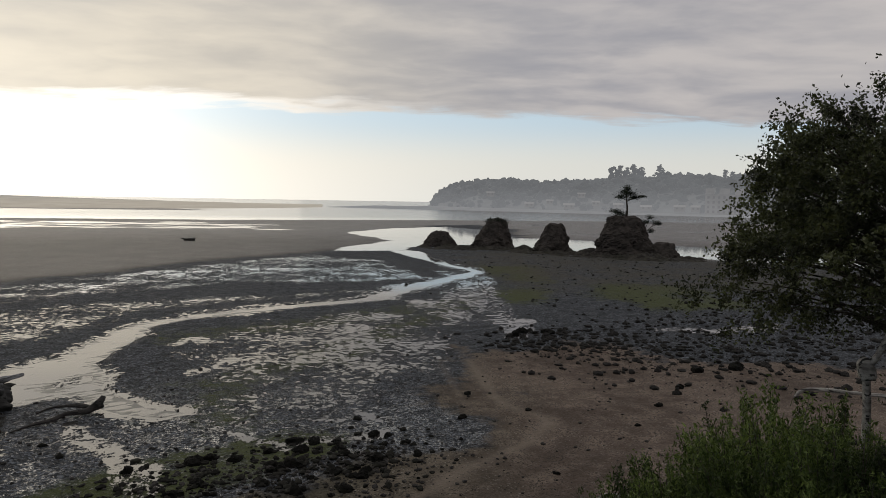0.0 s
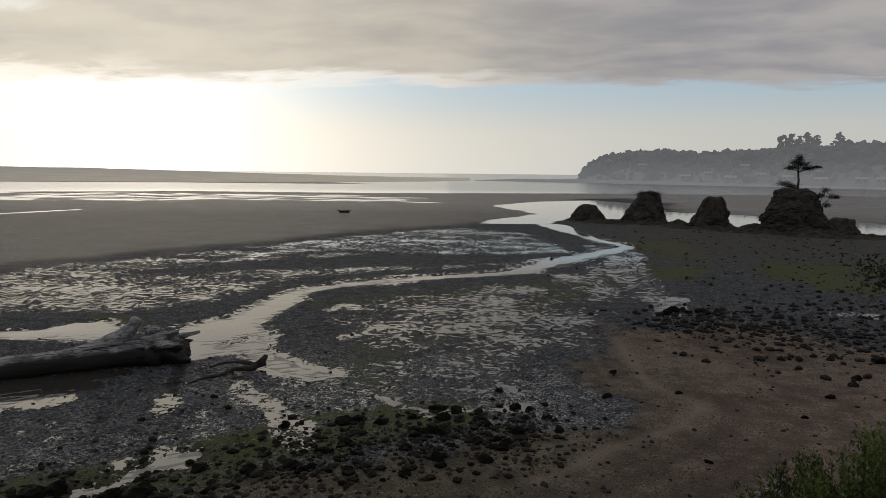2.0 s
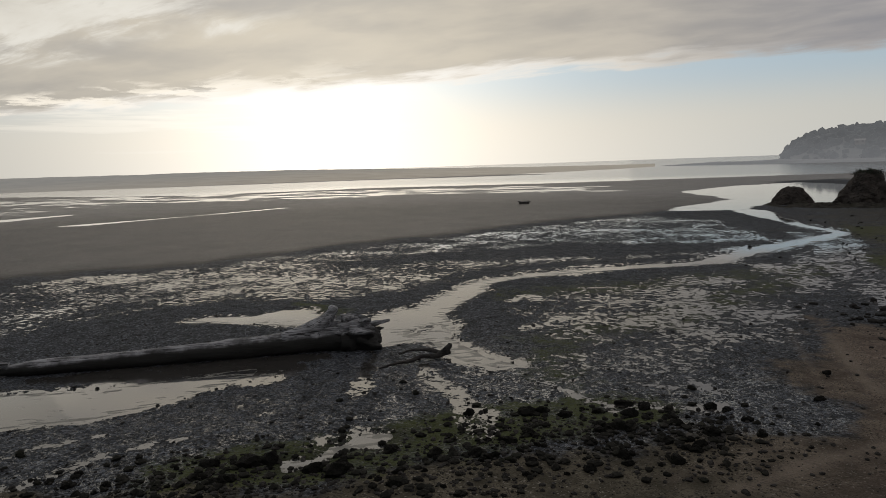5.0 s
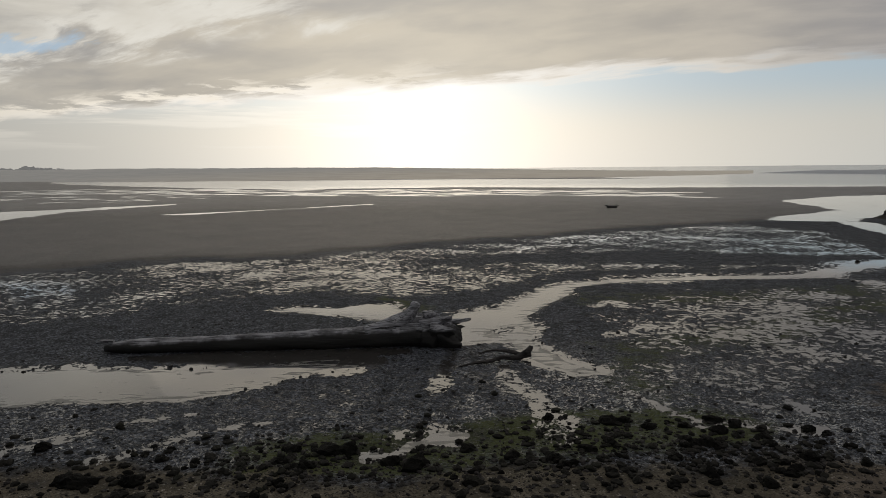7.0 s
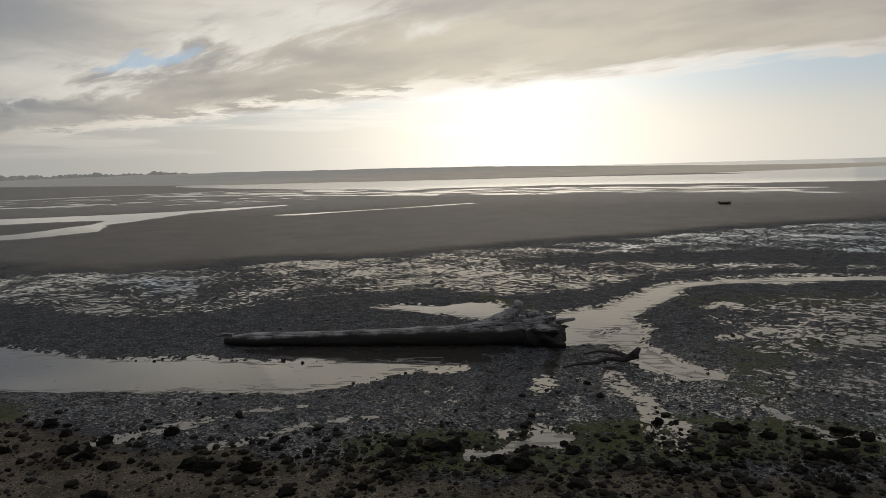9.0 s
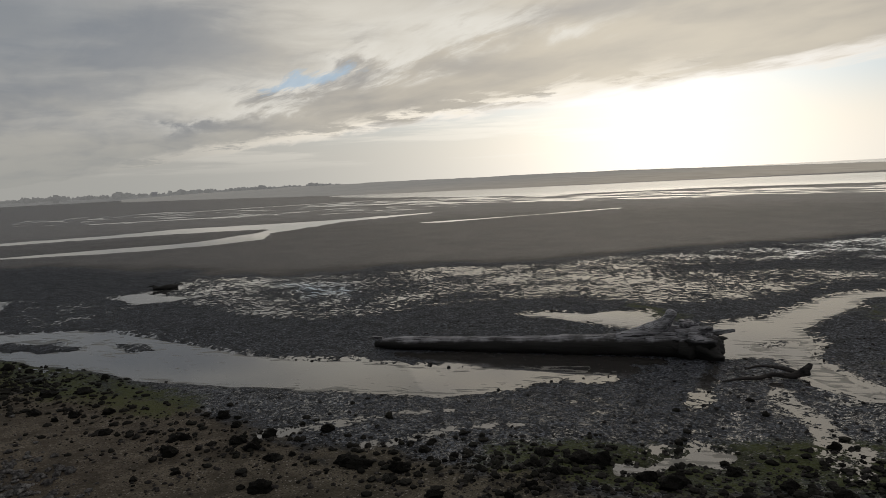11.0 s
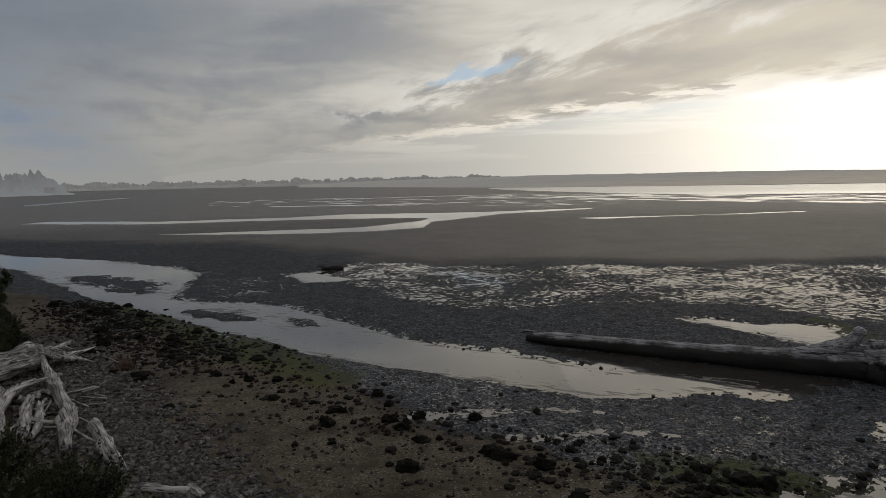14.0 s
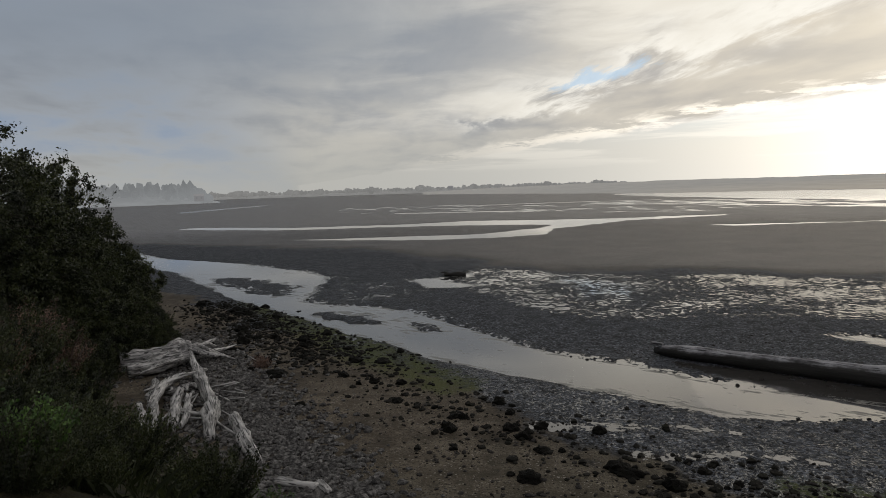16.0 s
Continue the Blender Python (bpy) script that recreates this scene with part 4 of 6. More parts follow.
for k in range(420):
    az = rng.uniform(97.3, 118)
    size = rng.uniform(2.2, 4.2)
    spots.append(polar(az, rng.uniform(715, 790), rng.uniform(5, 16) * smooth(az, 96.5, 99.5) + size * 0.6))
    sizes.append(size)
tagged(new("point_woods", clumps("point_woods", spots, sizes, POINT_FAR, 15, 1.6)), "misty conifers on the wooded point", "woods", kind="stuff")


def box_mesh(name, sx, sy, sz, mat, z0=0.0):
    bm = bmesh.new()
    bmesh.ops.create_cube(bm, size=1.0, matrix=Matrix.Translation((0, 0, z0 + sz / 2)) @ Matrix.Diagonal((sx, sy, sz, 1)))
    return bm_mesh(name, bm, mat, False)


def gable_mesh(name, sx, sy, z0, rise, mat):
    bm = bmesh.new()
    o = 0.5
    pts = [(-sx / 2 - o, -sy / 2 - o, z0), (sx / 2 + o, -sy / 2 - o, z0), (sx / 2 + o, sy / 2 + o, z0), (-sx / 2 - o, sy / 2 + o, z0), (-sx / 2 - o, 0, z0 + rise), (sx / 2 + o, 0, z0 + rise)]
    v = [bm.verts.new(q) for q in pts]
    for f in ((0, 1, 5, 4), (2, 3, 4, 5), (1, 2, 5), (3, 0, 4), (3, 2, 1, 0)):
        bm.faces.new([v[k] for k in f])
    return bm_mesh(name, bm, mat, False)


GLASS_FAR = distant_material("hazy_window", (0.03, 0.03, 0.03), (0.108, 0.108, 0.112), 1.0, None, 0.4)


def far_house(az, r, z, sx, sy, sz, label, turn=0.0):
    q = polar(az, r, z)
    house = empty("house", pose(q[0], q[1], q[2], 0, 0, az + turn), label, "house", "houses across the bay")
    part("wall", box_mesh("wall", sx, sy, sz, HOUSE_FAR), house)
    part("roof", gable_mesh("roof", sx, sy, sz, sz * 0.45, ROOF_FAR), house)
    for k in range(max(2, int(sx / 4))):
        me = box_mesh("window", 1.3, 0.2, 1.5, GLASS_FAR, sz * 0.5)
        ob = part("window", me, house)
        ob.location = (-sx / 2 + (k + 0.5) * sx / max(2, int(sx / 4)), -sy / 2 - 0.02, 0)
    return house


for az, r, z, sx, sz in ((-5.2, 610, 12, 11, 4.5), (-8.5, 585, 3, 12, 4.5), (-10.2, 592, 6, 9, 4), (-11.8, 575, 2, 14, 5), (-12.8, 600, 12, 10, 4.5), (-14.0, 580, 5, 10, 4.5), (-15.8, 572, 3, 12, 5), (-18.0, 560, 2, 13, 4.5), (-20.6, 555, 2, 13, 5), (-21.8, 552, 2, 10, 5)):
    far_house(az, r, z, sx * 0.62, 7, sz * 0.7, "pale hazy house at the foot of the wooded headland")
far_house(98.2, 706, 2.5, 9, 7, 5, "pale misty house on the wooded point")
far_house(77.6, 1262, 5.5, 9, 8, 5, "hazy house standing above far shore trees")
# the tall white hotel
q = polar(-23.9, 535, 0.3)
hotel = empty("hotel", pose(q[0], q[1], q[2], 0, 0, -23.9), "tall white hazy hotel with gabled towers by the bay", "hotel")
part("wall", box_mesh("wall", 26, 14, 15, HOUSE_FAR), hotel)
for k, sx in ((-10, 5), (0, 6), (10, 5)):
    ob = part("gable", gable_mesh("gable", sx, 14.5, 15, 4.5, HOUSE_FAR), hotel)
    ob.location = (k, 0, 0)
pane = box_mesh("window", 1.6, 0.3, 1.9, GLASS_FAR)
for floor_no in range(4):
    for k in range(7):
        ob = part("window", pane, hotel)
        ob.location = (-10.8 + 3.6 * k, -7.1, 1.3 + 3.5 * floor_no)


def far_pine(az, r, z, tall):
    """A skyline pine: bare stem and a ragged, layered head."""
    q = polar(az, r, z)
    pine = empty("skyline_pine", pose(*q), "tall hazy windblown pine on the skyline", "tree", "skyline pines")
    g = np.random.default_rng(int(abs(az) * 100))
    bm = bmesh.new()
    tube(bm, [(0, 0, 0), (0.2, 0, tall * 0.5), (0.1, 0, tall)], [0.5, 0.35, 0.1], 6)
    part("trunk", bm_mesh("trunk", bm, WOODS_FAR), pine)
    spots = []
    for _ in range(46):
        u = g.random()
        spots.append(np.array([g.normal() * tall * (0.16 - 0.11 * u), g.normal() * tall * 0.10, tall * (0.22 + 0.80 * u)]))
    part("crown", clumps("crown", spots, g.uniform(0.7, 1.7, 46) * tall / 13, WOODS_FAR, int(abs(az) * 7), 0.6), pine)


for az, h in ((-15.25, 15), (-15.6, 13), (-15.9, 16), (-16.4, 14), (-16.9, 16), (-17.3, 12), (-17.6, 14), (-18.95, 15), (-19.2, 10), (-23.9, 11), (-24.4, 10), (-22.5, 7), (-26, 12), (-27, 10), (-2.6, 6), (-3.4, 6)):
    far_pine(az, np.interp(-az, [-q for q in HEAD_AZ], HEAD_NEAR) + 120, np.interp(-az, [-q for q in HEAD_AZ], HEAD_TOP) - 2, h)

# ---- the sea stacks ----


def stack_mesh(name, rx, ry, tall, top, lean, seed, flat=0.55, rows=44, seg=84):
    """A weathered rock stump: broad foot, steep sides, broken top."""
    bm = bmesh.new()
    rings = []
    for k in range(rows + 1):
        s = k / rows
        body = 1 + (top - 1) * s**flat
        ring = []
        for a in range(seg):
            t = 2 * math.pi * a / seg
            out = Vector((math.cos(t), math.sin(t), 0))
            q = Vector((out.x * 1.1, out.y * 1.1, s * tall * 0.45)) + Vector((seed, seed * 1.7, 0))
            n1 = noise.fractal(q * 1.1, 0.7, 2.1, 6) * 0.24 * (1 - 0.35 * s)
            ledge = 0.018 * math.sin(s * tall * 4.3 + 2.5 * noise.noise(q * 1.6)) * (1 - s * 0.4)
            rad = max(0.08, body * (1 + n1 + ledge) + 0.04 * (1 - s) * noise.noise(q * 4.0))
            z = tall * s * (1 + 0.10 * noise.noise(Vector((out.x * 1.4, out.y * 1.4, seed + 4))) * s)
            ring.append(bm.verts.new((out.x * rx * rad + lean * s, out.y * ry * rad, z - 0.15)))
        rings.append(ring)
    for a, b in zip(rings, rings[1:]):
        for k in range(seg):
            bm.faces.new((a[k], a[(k + 1) % seg], b[(k + 1) % seg], b[k]))
    prev, mid = rings[-1], sum((v.co for v in rings[-1]), Vector()) / seg
    for step in (0.66, 0.33):
        ring = []
        for v in rings[-1]:
            q = mid.lerp(v.co, step)
            q.z += tall * 0.05 * (1 + noise.noise(q * 1.3 + Vector((seed, 0, 0))))
            ring.append(bm.verts.new(q))
        for k in range(seg):
            bm.faces.new((prev[k], prev[(k + 1) % seg], ring[(k + 1) % seg], ring[k]))
        prev = ring
    c = bm.verts.new(mid + Vector((0, 0, tall * 0.07)))
    for k in range(seg):
        bm.faces.new((prev[k], prev[(k + 1) % seg], c))
    for v in bm.verts:
        q = v.co + Vector((seed, 0, seed))
        k = 1 + 0.10 * noise.noise(q * 1.1) + 0.07 * noise.noise(q * 2.6) + 0.045 * noise.noise(q * 6.0)
        v.co.x, v.co.y = v.co.x * k, v.co.y * k
        v.co.z += 0.16 * noise.noise(q * 1.9)
    return bm_mesh(name, bm, STACK, False)


def leaf_part(name, parent, centres, length, width, mat, seed, droop=0.3, upright=None, label=""):
    v, f = leaves(np.random.default_rng(seed), np.asarray(centres, float), length, width, droop, upright)
    return part(name, mesh_from(name, v, f, mat), parent, label)


def put(ob, x, y, z, turn=0.0):
    ob.matrix_world = pose(x, y, z, 0, 0, turn)
    return ob


for x, y, rx, ry, tall, top, lean, seed, label, flat in (
    (1.7, 103.5, 2.9, 2.4, 2.4, 0.46, 0.1, 1.3, "small dark rounded sea stack on the tideline", 1.0),
    (9.8, 101.5, 3.0, 2.5, 4.2, 0.52, 0.3, 5.1, "steep dark rock stack topped with low scrub", 1.0),
    (17.3, 94.5, 2.75, 2.4, 4.0, 0.50, 0.6, 9.4, "steep dark rock stack with a bare broken top", 1.05),
    (26.5, 89.8, 4.4, 3.5, 5.3, 0.48, -0.1, 13.7, "largest dark rock stack with a pine on top", 1.0),
    (30.6, 89.0, 3.2, 2.2, 2.0, 0.42, 0.9, 17.2, "low rock shoulder beside the largest stack", 0.8),
):
    ob = tagged(new("sea_rock", stack_mesh("sea_rock", rx, ry, tall, top, lean, seed, flat)), label, "sea rock", "row of sea stacks")
    put(ob, x, y, 0.0)

# the reef of low rock that the stacks stand on
bm = bmesh.new()
bmesh.ops.create_grid(bm, x_segments=220, y_segments=60, size=1.0)
for v in bm.verts:
    s = v.co.x
    x = 17 + s * 20
    y = float(np.interp(x, [-10, 0, 10, 17, 25, 38], [101, 101, 99.5, 93, 87, 85])) + v.co.y * 6.5
    edge = (1 - abs(v.co.y) ** 2.2) * (1 - abs(s) ** 6)
    v.co = (x, y, -0.3 + 1.0 * edge * (0.65 + 0.8 * noise.fractal(Vector((x * 0.30, y * 0.30, 3)), 0.7, 2, 6)))
tagged(new("rock_reef", bm_mesh("rock_reef", bm, ROCK_BED, False)), "low dark weedy rock reef under the sea stacks", "reef", kind="structure")


def stack_pine(x, y, z, tall):
    pine = empty("pine_tree", pose(x, y, z), "dark windswept pine rooted on top of the rock stack", "tree")
    bm = bmesh.new()
    limb(bm, [(0, 0, -0.4, 0.16), (0.05, 0, tall * 0.3, 0.13), (-0.08, 0, tall * 0.65, 0.09), (-0.02, 0, tall, 0.03)], 8)
    part("trunk", bm_mesh("trunk", bm, BARK), pine)
    g = np.random.default_rng(5)
    for k, (px, pz, sx, sz) in enumerate(((0.0, 0.96, 0.6, 0.55), (-0.35, 0.84, 0.9, 0.45), (0.45, 0.80, 1.0, 0.40), (-0.8, 0.70, 0.9, 0.35), (0.9, 0.68, 0.8, 0.30), (2.0, 0.72, 0.6, 0.16), (-1.5, 0.24, 1.1, 0.40), (-0.7, 0.16, 1.0, 0.40))):
        bm = bmesh.new()
        limb(bm, [(0, 0, tall * (pz - 0.12), 0.06), (px * 0.5, 0.1, tall * (pz - 0.07), 0.045), (px, 0.1, tall * (pz - 0.02), 0.02)], 6)
        part("branch", bm_mesh("branch", bm, BARK), pine)
        n_leaf = 900
        c = g.normal(size=(n_leaf, 3)) * [sx * 0.42, sx * 0.40, sz * 0.42] + [px, 0.1, tall * pz]
        leaf_part("foliage", pine, c, 0.16, 0.05, NEEDLES, 60 + k)


stack_pine(26.6, 89.8, 5.0, 4.3)
bush = empty("leaning_shrub", pose(28.6, 89.0, 3.1), "sparse wind-bent shrub clinging to the rock stack", "shrub")
bm = bmesh.new()
for dx, dz in ((0.9, 2.2), (1.7, 1.5), (0.3, 1.6)):
    limb(bm, [(0, 0, 0, 0.07), (dx * 0.5, 0, dz * 0.45, 0.05), (dx, 0, dz, 0.02)], 6)
part("branches", bm_mesh("branches", bm, BARK), bush)
g = np.random.default_rng(8)
for k, (px, pz, s) in enumerate(((0.9, 2.2, 0.45), (1.6, 1.5, 0.5), (0.4, 1.6, 0.4), (1.1, 0.4, 0.4), (2.2, 1.4, 0.3))):
    leaf_part("foliage", bush, g.normal(size=(350, 3)) * s * [0.6, 0.5, 0.35] + [px, 0, pz], 0.14, 0.07, NEEDLES, 80 + k)
scrub = empty("stack_scrub", pose(10.1, 101.2, 4.0), "dark low scrub covering the rock stack's top", "shrub")
c = g.normal(size=(2600, 3)) * [0.70, 0.6, 0.16] + [0, 0, 0.25]
c[:, 2] += 0.12 * np.sin(c[:, 0] * 5)
leaf_part("foliage", scrub, c, 0.16, 0.06, NEEDLES, 91)
leaf_part("hanging_foliage", scrub, g.normal(size=(700, 3)) * [0.26, 0.3, 0.36] + [1.3, -0.3, -0.25], 0.16, 0.06, NEEDLES, 92)

# ---- the great drift log ----
base, tip = Vector((-13.95, 21.75, 0)), Vector((-24.35, 13.85, 0))
along = (tip - base).normalized()
turn = math.degrees(math.atan2(along.y, along.x))
length = (tip - base).length
great_log = empty("drift_log", pose(base.x, base.y, 0.0, 0, 0, turn), "huge weathered grey drift log with torn roots, lying on mud", "log")
bm = bmesh.new()
limb(bm, [(0.2, 0, 0.48, 0.46), (0.9, 0, 0.50, 0.52), (1.8, 0, 0.50, 0.52), (2.7, 0, 0.47, 0.48), (3.6, 0, 0.42, 0.42), (5.2, 0.05, 0.37, 0.37), (7.2, 0.05, 0.33, 0.33), (9.2, 0.02, 0.30, 0.30), (length - 1.6, 0, 0.27, 0.28), (length - 0.5, 0, 0.24, 0.22), (length + 0.05, 0, 0.20, 0.12)], 32, 0.06, 2.0, 12)
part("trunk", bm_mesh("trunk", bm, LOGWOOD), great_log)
bm = bmesh.new()
limb(bm, [(3.3, 0, 0.52, 0.36), (2.5, 0, 0.72, 0.36), (1.95, 0.03, 0.98, 0.31), (1.64, 0.05, 1.26, 0.22), (1.48, 0.05, 1.48, 0.17), (1.40, 0.05, 1.62, 0.18), (1.34, 0.05, 1.73, 0.13)], 18, 0.16, 5.0)
part("root_stub", bm_mesh("root_stub", bm, LOGWOOD), great_log, "bleached broken root stub")
bm = bmesh.new()
bmesh.ops.create_icosphere(bm, subdivisions=5, radius=1.0)
for v in bm.verts:
    c = v.co.copy()
    knurl = noise.fractal(Vector((c.x * 0.9, c.y * 2.2, c.z * 2.2)), 0.8, 2.1, 5)
    v.co = Vector((0.95 + c.x * 1.05, c.y * 0.56, 0.60 + c.z * 0.50)) + Vector((c.x * 0.5, c.y, c.z)) * 0.20 * knurl
part("root_crown", bm_mesh("root_crown", bm, LOGWOOD), great_log, "torn grey root crown with dark hollows")
for k, pts in enumerate((
    [(2.0, 0.0, 0.72, 0.40), (1.3, 0.0, 0.82, 0.34), (0.7, 0.0, 0.92, 0.24), (0.25, 0.0, 1.00, 0.13), (0.02, 0.0, 1.06, 0.04)],
    [(1.2, 0.2, 0.80, 0.30), (0.6, 0.28, 0.94, 0.15), (0.2, 0.34, 1.12, 0.08), (0.05, 0.36, 1.22, 0.03)],
    [(0.9, -0.1, 0.70, 0.30), (0.3, -0.12, 0.70, 0.14), (-0.1, -0.2, 0.66, 0.09), (-0.5, -0.22, 0.70, 0.03)],
    [(0.9, -0.2, 0.78, 0.30), (0.2, -0.25, 0.82, 0.15), (-0.3, -0.3, 0.89, 0.08), (-0.72, -0.34, 0.92, 0.025)],
    [(1.2, 0.1, 0.5, 0.52), (0.45, 0.12, 0.44, 0.47), (-0.02, 0.14, 0.36, 0.34), (-0.24, 0.14, 0.30, 0.18), (-0.36, 0.14, 0.28, 0.07)],
    [(0.6, -0.3, 0.40, 0.40), (0.05, -0.42, 0.32, 0.30), (-0.25, -0.5, 0.24, 0.17), (-0.42, -0.52, 0.18, 0.06)],
    [(0.8, 0.35, 0.66, 0.34), (0.25, 0.56, 0.68, 0.22), (-0.05, 0.74, 0.74, 0.09)],
    [(1.1, 0.05, 1.15, 0.22), (0.75, -0.05, 1.22, 0.13), (0.48, -0.1, 1.20, 0.05)],
    [(0.5, 0.0, 0.66, 0.36), (0.0, 0.02, 0.62, 0.24), (-0.22, 0.02, 0.60, 0.12), (-0.34, 0.02, 0.62, 0.04)],
    [(0.6, -0.4, 0.58, 0.28), (0.12, -0.56, 0.56, 0.18), (-0.18, -0.68, 0.52, 0.07)],
    [(0.5, 0.3, 0.30, 0.34), (0.0, 0.5, 0.22, 0.22), (-0.3, 0.62, 0.16, 0.08)],
    [(1.6, -0.35, 0.62, 0.30), (0.9, -0.52, 0.66, 0.22), (0.35, -0.60, 0.72, 0.10)],
)):
    bm = bmesh.new()
    limb(bm, pts, 22, 0.30, 3.0 + k, 9)
    bm.normal_update()
    for v in bm.verts:
        q = Vector((v.co.x * 2.5, v.co.y * 7, v.co.z * 7))
        v.co += v.normal * (0.07 * noise.noise(q) + 0.035 * noise.noise(q * 2.2))
    part("root", bm_mesh("root", bm, LOGWOOD), great_log)
bm = bmesh.new()
limb(bm, [(length - 0.3, 0.05, 0.45, 0.10), (length + 0.1, 0.05, 0.5, 0.07), (length + 0.35, 0.0, 0.42, 0.03)], 8, 0.2, 4.0)
part("splinter", bm_mesh("splinter", bm, LOGWOOD), great_log)

branch = empty("drift_branch", pose(-12.05, 19.4, 0.03, 0, 0, math.degrees(math.atan2(2.1, 1.6))), "dark waterlogged branch with a raised knob, lying on gravel", "branch")
bm = bmesh.new()
limb(bm, [(-0.1, 0, 0.03, 0.02), (0.5, 0.10, 0.07, 0.04), (1.0, 0.02, 0.09, 0.06), (1.5, 0.10, 0.16, 0.06), (2.0, -0.04, 0.14, 0.08), (2.35, 0.0, 0.20, 0.12), (2.6, -0.05, 0.24, 0.12)], 10, 0.34, 7.0)
part("stem", bm_mesh("stem", bm, DARKWOOD), branch)
bm = bmesh.new()
limb(bm, [(2.4, -0.05, 0.25, 0.14), (2.58, -0.05, 0.42, 0.10), (2.62, -0.05, 0.52, 0.06)], 8, 0.2, 8.0)
part("knob", bm_mesh("knob", bm, DARKWOOD), branch)
bm = bmesh.new()
limb(bm, [(2.3, 0.0, 0.2, 0.07), (1.8, 0.35, 0.30, 0.06), (1.3, 0.62, 0.30, 0.05), (0.9, 0.66, 0.2, 0.02)], 8, 0.34, 9.0)
part("side_branch", bm_mesh("side_branch", bm, DARKWOOD), branch)

for x, y, tall, wide, turn, label in ((-38.2, 107.5, 0.50, 1.7, 20, "small dark wrecked stump stranded on the sandbar"), (-51.4, 11.8, 0.36, 1.7, 70, "dark sunken stump in a shallow pool")):
    stump = empty("stranded_stump", pose(x, y, 0.0, 0, 0, turn), label, "stump", "stranded stumps")
    bm = bmesh.new()
    limb(bm, [(-wide / 2, 0, tall * 0.3, tall * 0.3), (0, 0, tall * 0.45, tall * 0.45), (wide / 2, 0, tall * 0.35, tall * 0.4)], 12, 0.3, x)
    part("trunk", bm_mesh("trunk", bm, LOGWOOD), stump)
    for k in range(4):
        bm = bmesh.new()
        s = (-1) ** k
        limb(bm, [(wide * 0.3 * s, 0, tall * 0.5, tall * 0.2), (wide * (0.35 + 0.08 * k) * s, 0.2, tall * 0.8, tall * 0.12), (wide * (0.45 + 0.1 * k) * s, 0.3, tall * (1.2 - 0.2 * k), tall * 0.05)], 8, 0.3, k)
        part("root", bm_mesh("root", bm, LOGWOOD), stump)

# ---- silvered driftwood at the foot of the bluff ----


def driftwood(name, points, label, seed, mat=None, seg=12, rough=0.34, sink=0.5, slim=0.66):
    """A bleached log through rows of (x, y, height of its middle above the ground, radius)."""
    (x0, y0), (x1, y1) = points[0][:2], points[-1][:2]
    z0, a = height_at(x0, y0), math.atan2(y1 - y0, x1 - x0)
    ca, sa = math.cos(a), math.sin(a)
    bm = bmesh.new()
    limb(bm, [((x - x0) * ca + (y - y0) * sa, (y - y0) * ca - (x - x0) * sa, height_at(x, y) - z0 + z * sink, r * slim) for x, y, z, r in points], seg, rough, seed, 9)
    ob = new(name, bm_mesh(name, bm, mat or SILVER))
    ob.matrix_world = pose(x0, y0, z0, 0, 0, math.degrees(a))
    return tagged(ob, label, "driftwood", "driftwood pile")


driftwood("drift_stump", [(-27.1, -6.5, 0.50, 0.36), (-27.2, -5.9, 0.55, 0.40), (-27.4, -5.3, 0.60, 0.46), (-27.6, -4.7, 0.65, 0.54), (-27.9, -4.2, 0.7, 0.42)], "thick bleached drift stump with a sawn end", 1.0, None, 26, 0.30, 0.8, 0.84)
driftwood("drift_stump", [(-26.3, -6.1, 0.4, 0.34), (-26.5, -5.6, 0.42, 0.36), (-26.8, -5.0, 0.45, 0.36), (-27.2, -4.4, 0.6, 0.26)], "split bleached drift stump with a grey hollow end", 1.7, None, 22, 0.32, 0.8, 0.80)
driftwood("drift_log", [(-28.2, -4.2, 1.3, 0.12), (-26.4, -3.85, 1.0, 0.17), (-25.2, -3.5, 0.8, 0.30), (-23.6, -3.05, 0.5, 0.28), (-21.8, -2.6, 0.4, 0.30), (-20.8, -2.5, 0.35, 0.40), (-20.0, -2.45, 0.3, 0.28), (-18.8, -2.3, 0.15, 0.20)], "long crooked silver-grey drift log", 2.0, None, 16, 0.2)
driftwood("drift_log", [(-24.9, -3.9, 0.8, 0.12), (-23.9, -4.35, 0.75, 0.18), (-22.4, -4.4, 0.6, 0.21), (-21.0, -4.1, 0.45, 0.20), (-19.6, -3.8, 0.3, 0.17)], "bent bleached drift log in the pile", 3.0, None, 14)
driftwood("drift_log", [(-23.2, -3.75, 0.6, 0.20), (-22.2, -3.7, 0.5, 0.23), (-21.2, -3.6, 0.45, 0.26), (-19.9, -3.45, 0.3, 0.24)], "bleached drift log leaning on the pile", 4.0, None, 14)
driftwood("drift_log", [(-20.4, -1.8, 0.22, 0.25), (-18.6, -1.4, 0.24, 0.26), (-16.8, -0.95, 0.2, 0.22)], "short pale sawn drift log on gravel", 5.0)
driftwood("drift_root", [(-27.9, -4.2, 0.9, 0.22), (-29.4, -3.9, 0.85, 0.15), (-30.7, -3.6, 0.8, 0.05)], "twisted bleached drift root", 6.0, None, 10, 0.3)
driftwood("drift_root", [(-27.8, -4.0, 0.7, 0.2), (-28.2, -3.2, 0.5, 0.13), (-27.7, -2.5, 0.3, 0.05)], "twisted bleached drift root", 7.0, None, 10, 0.3)
driftwood("drift_root", [(-27.6, -3.9, 0.8, 0.2), (-28.9, -3.1, 0.6, 0.10), (-29.7, -2.6, 0.55, 0.05)], "twisted bleached drift root", 7.5, None, 10, 0.3)
driftwood("drift_log", [(-21.2, -3.35, 0.25, 0.17), (-20.9, -2.8, 0.25, 0.17)], "short bleached drift log under the pile", 8.0)
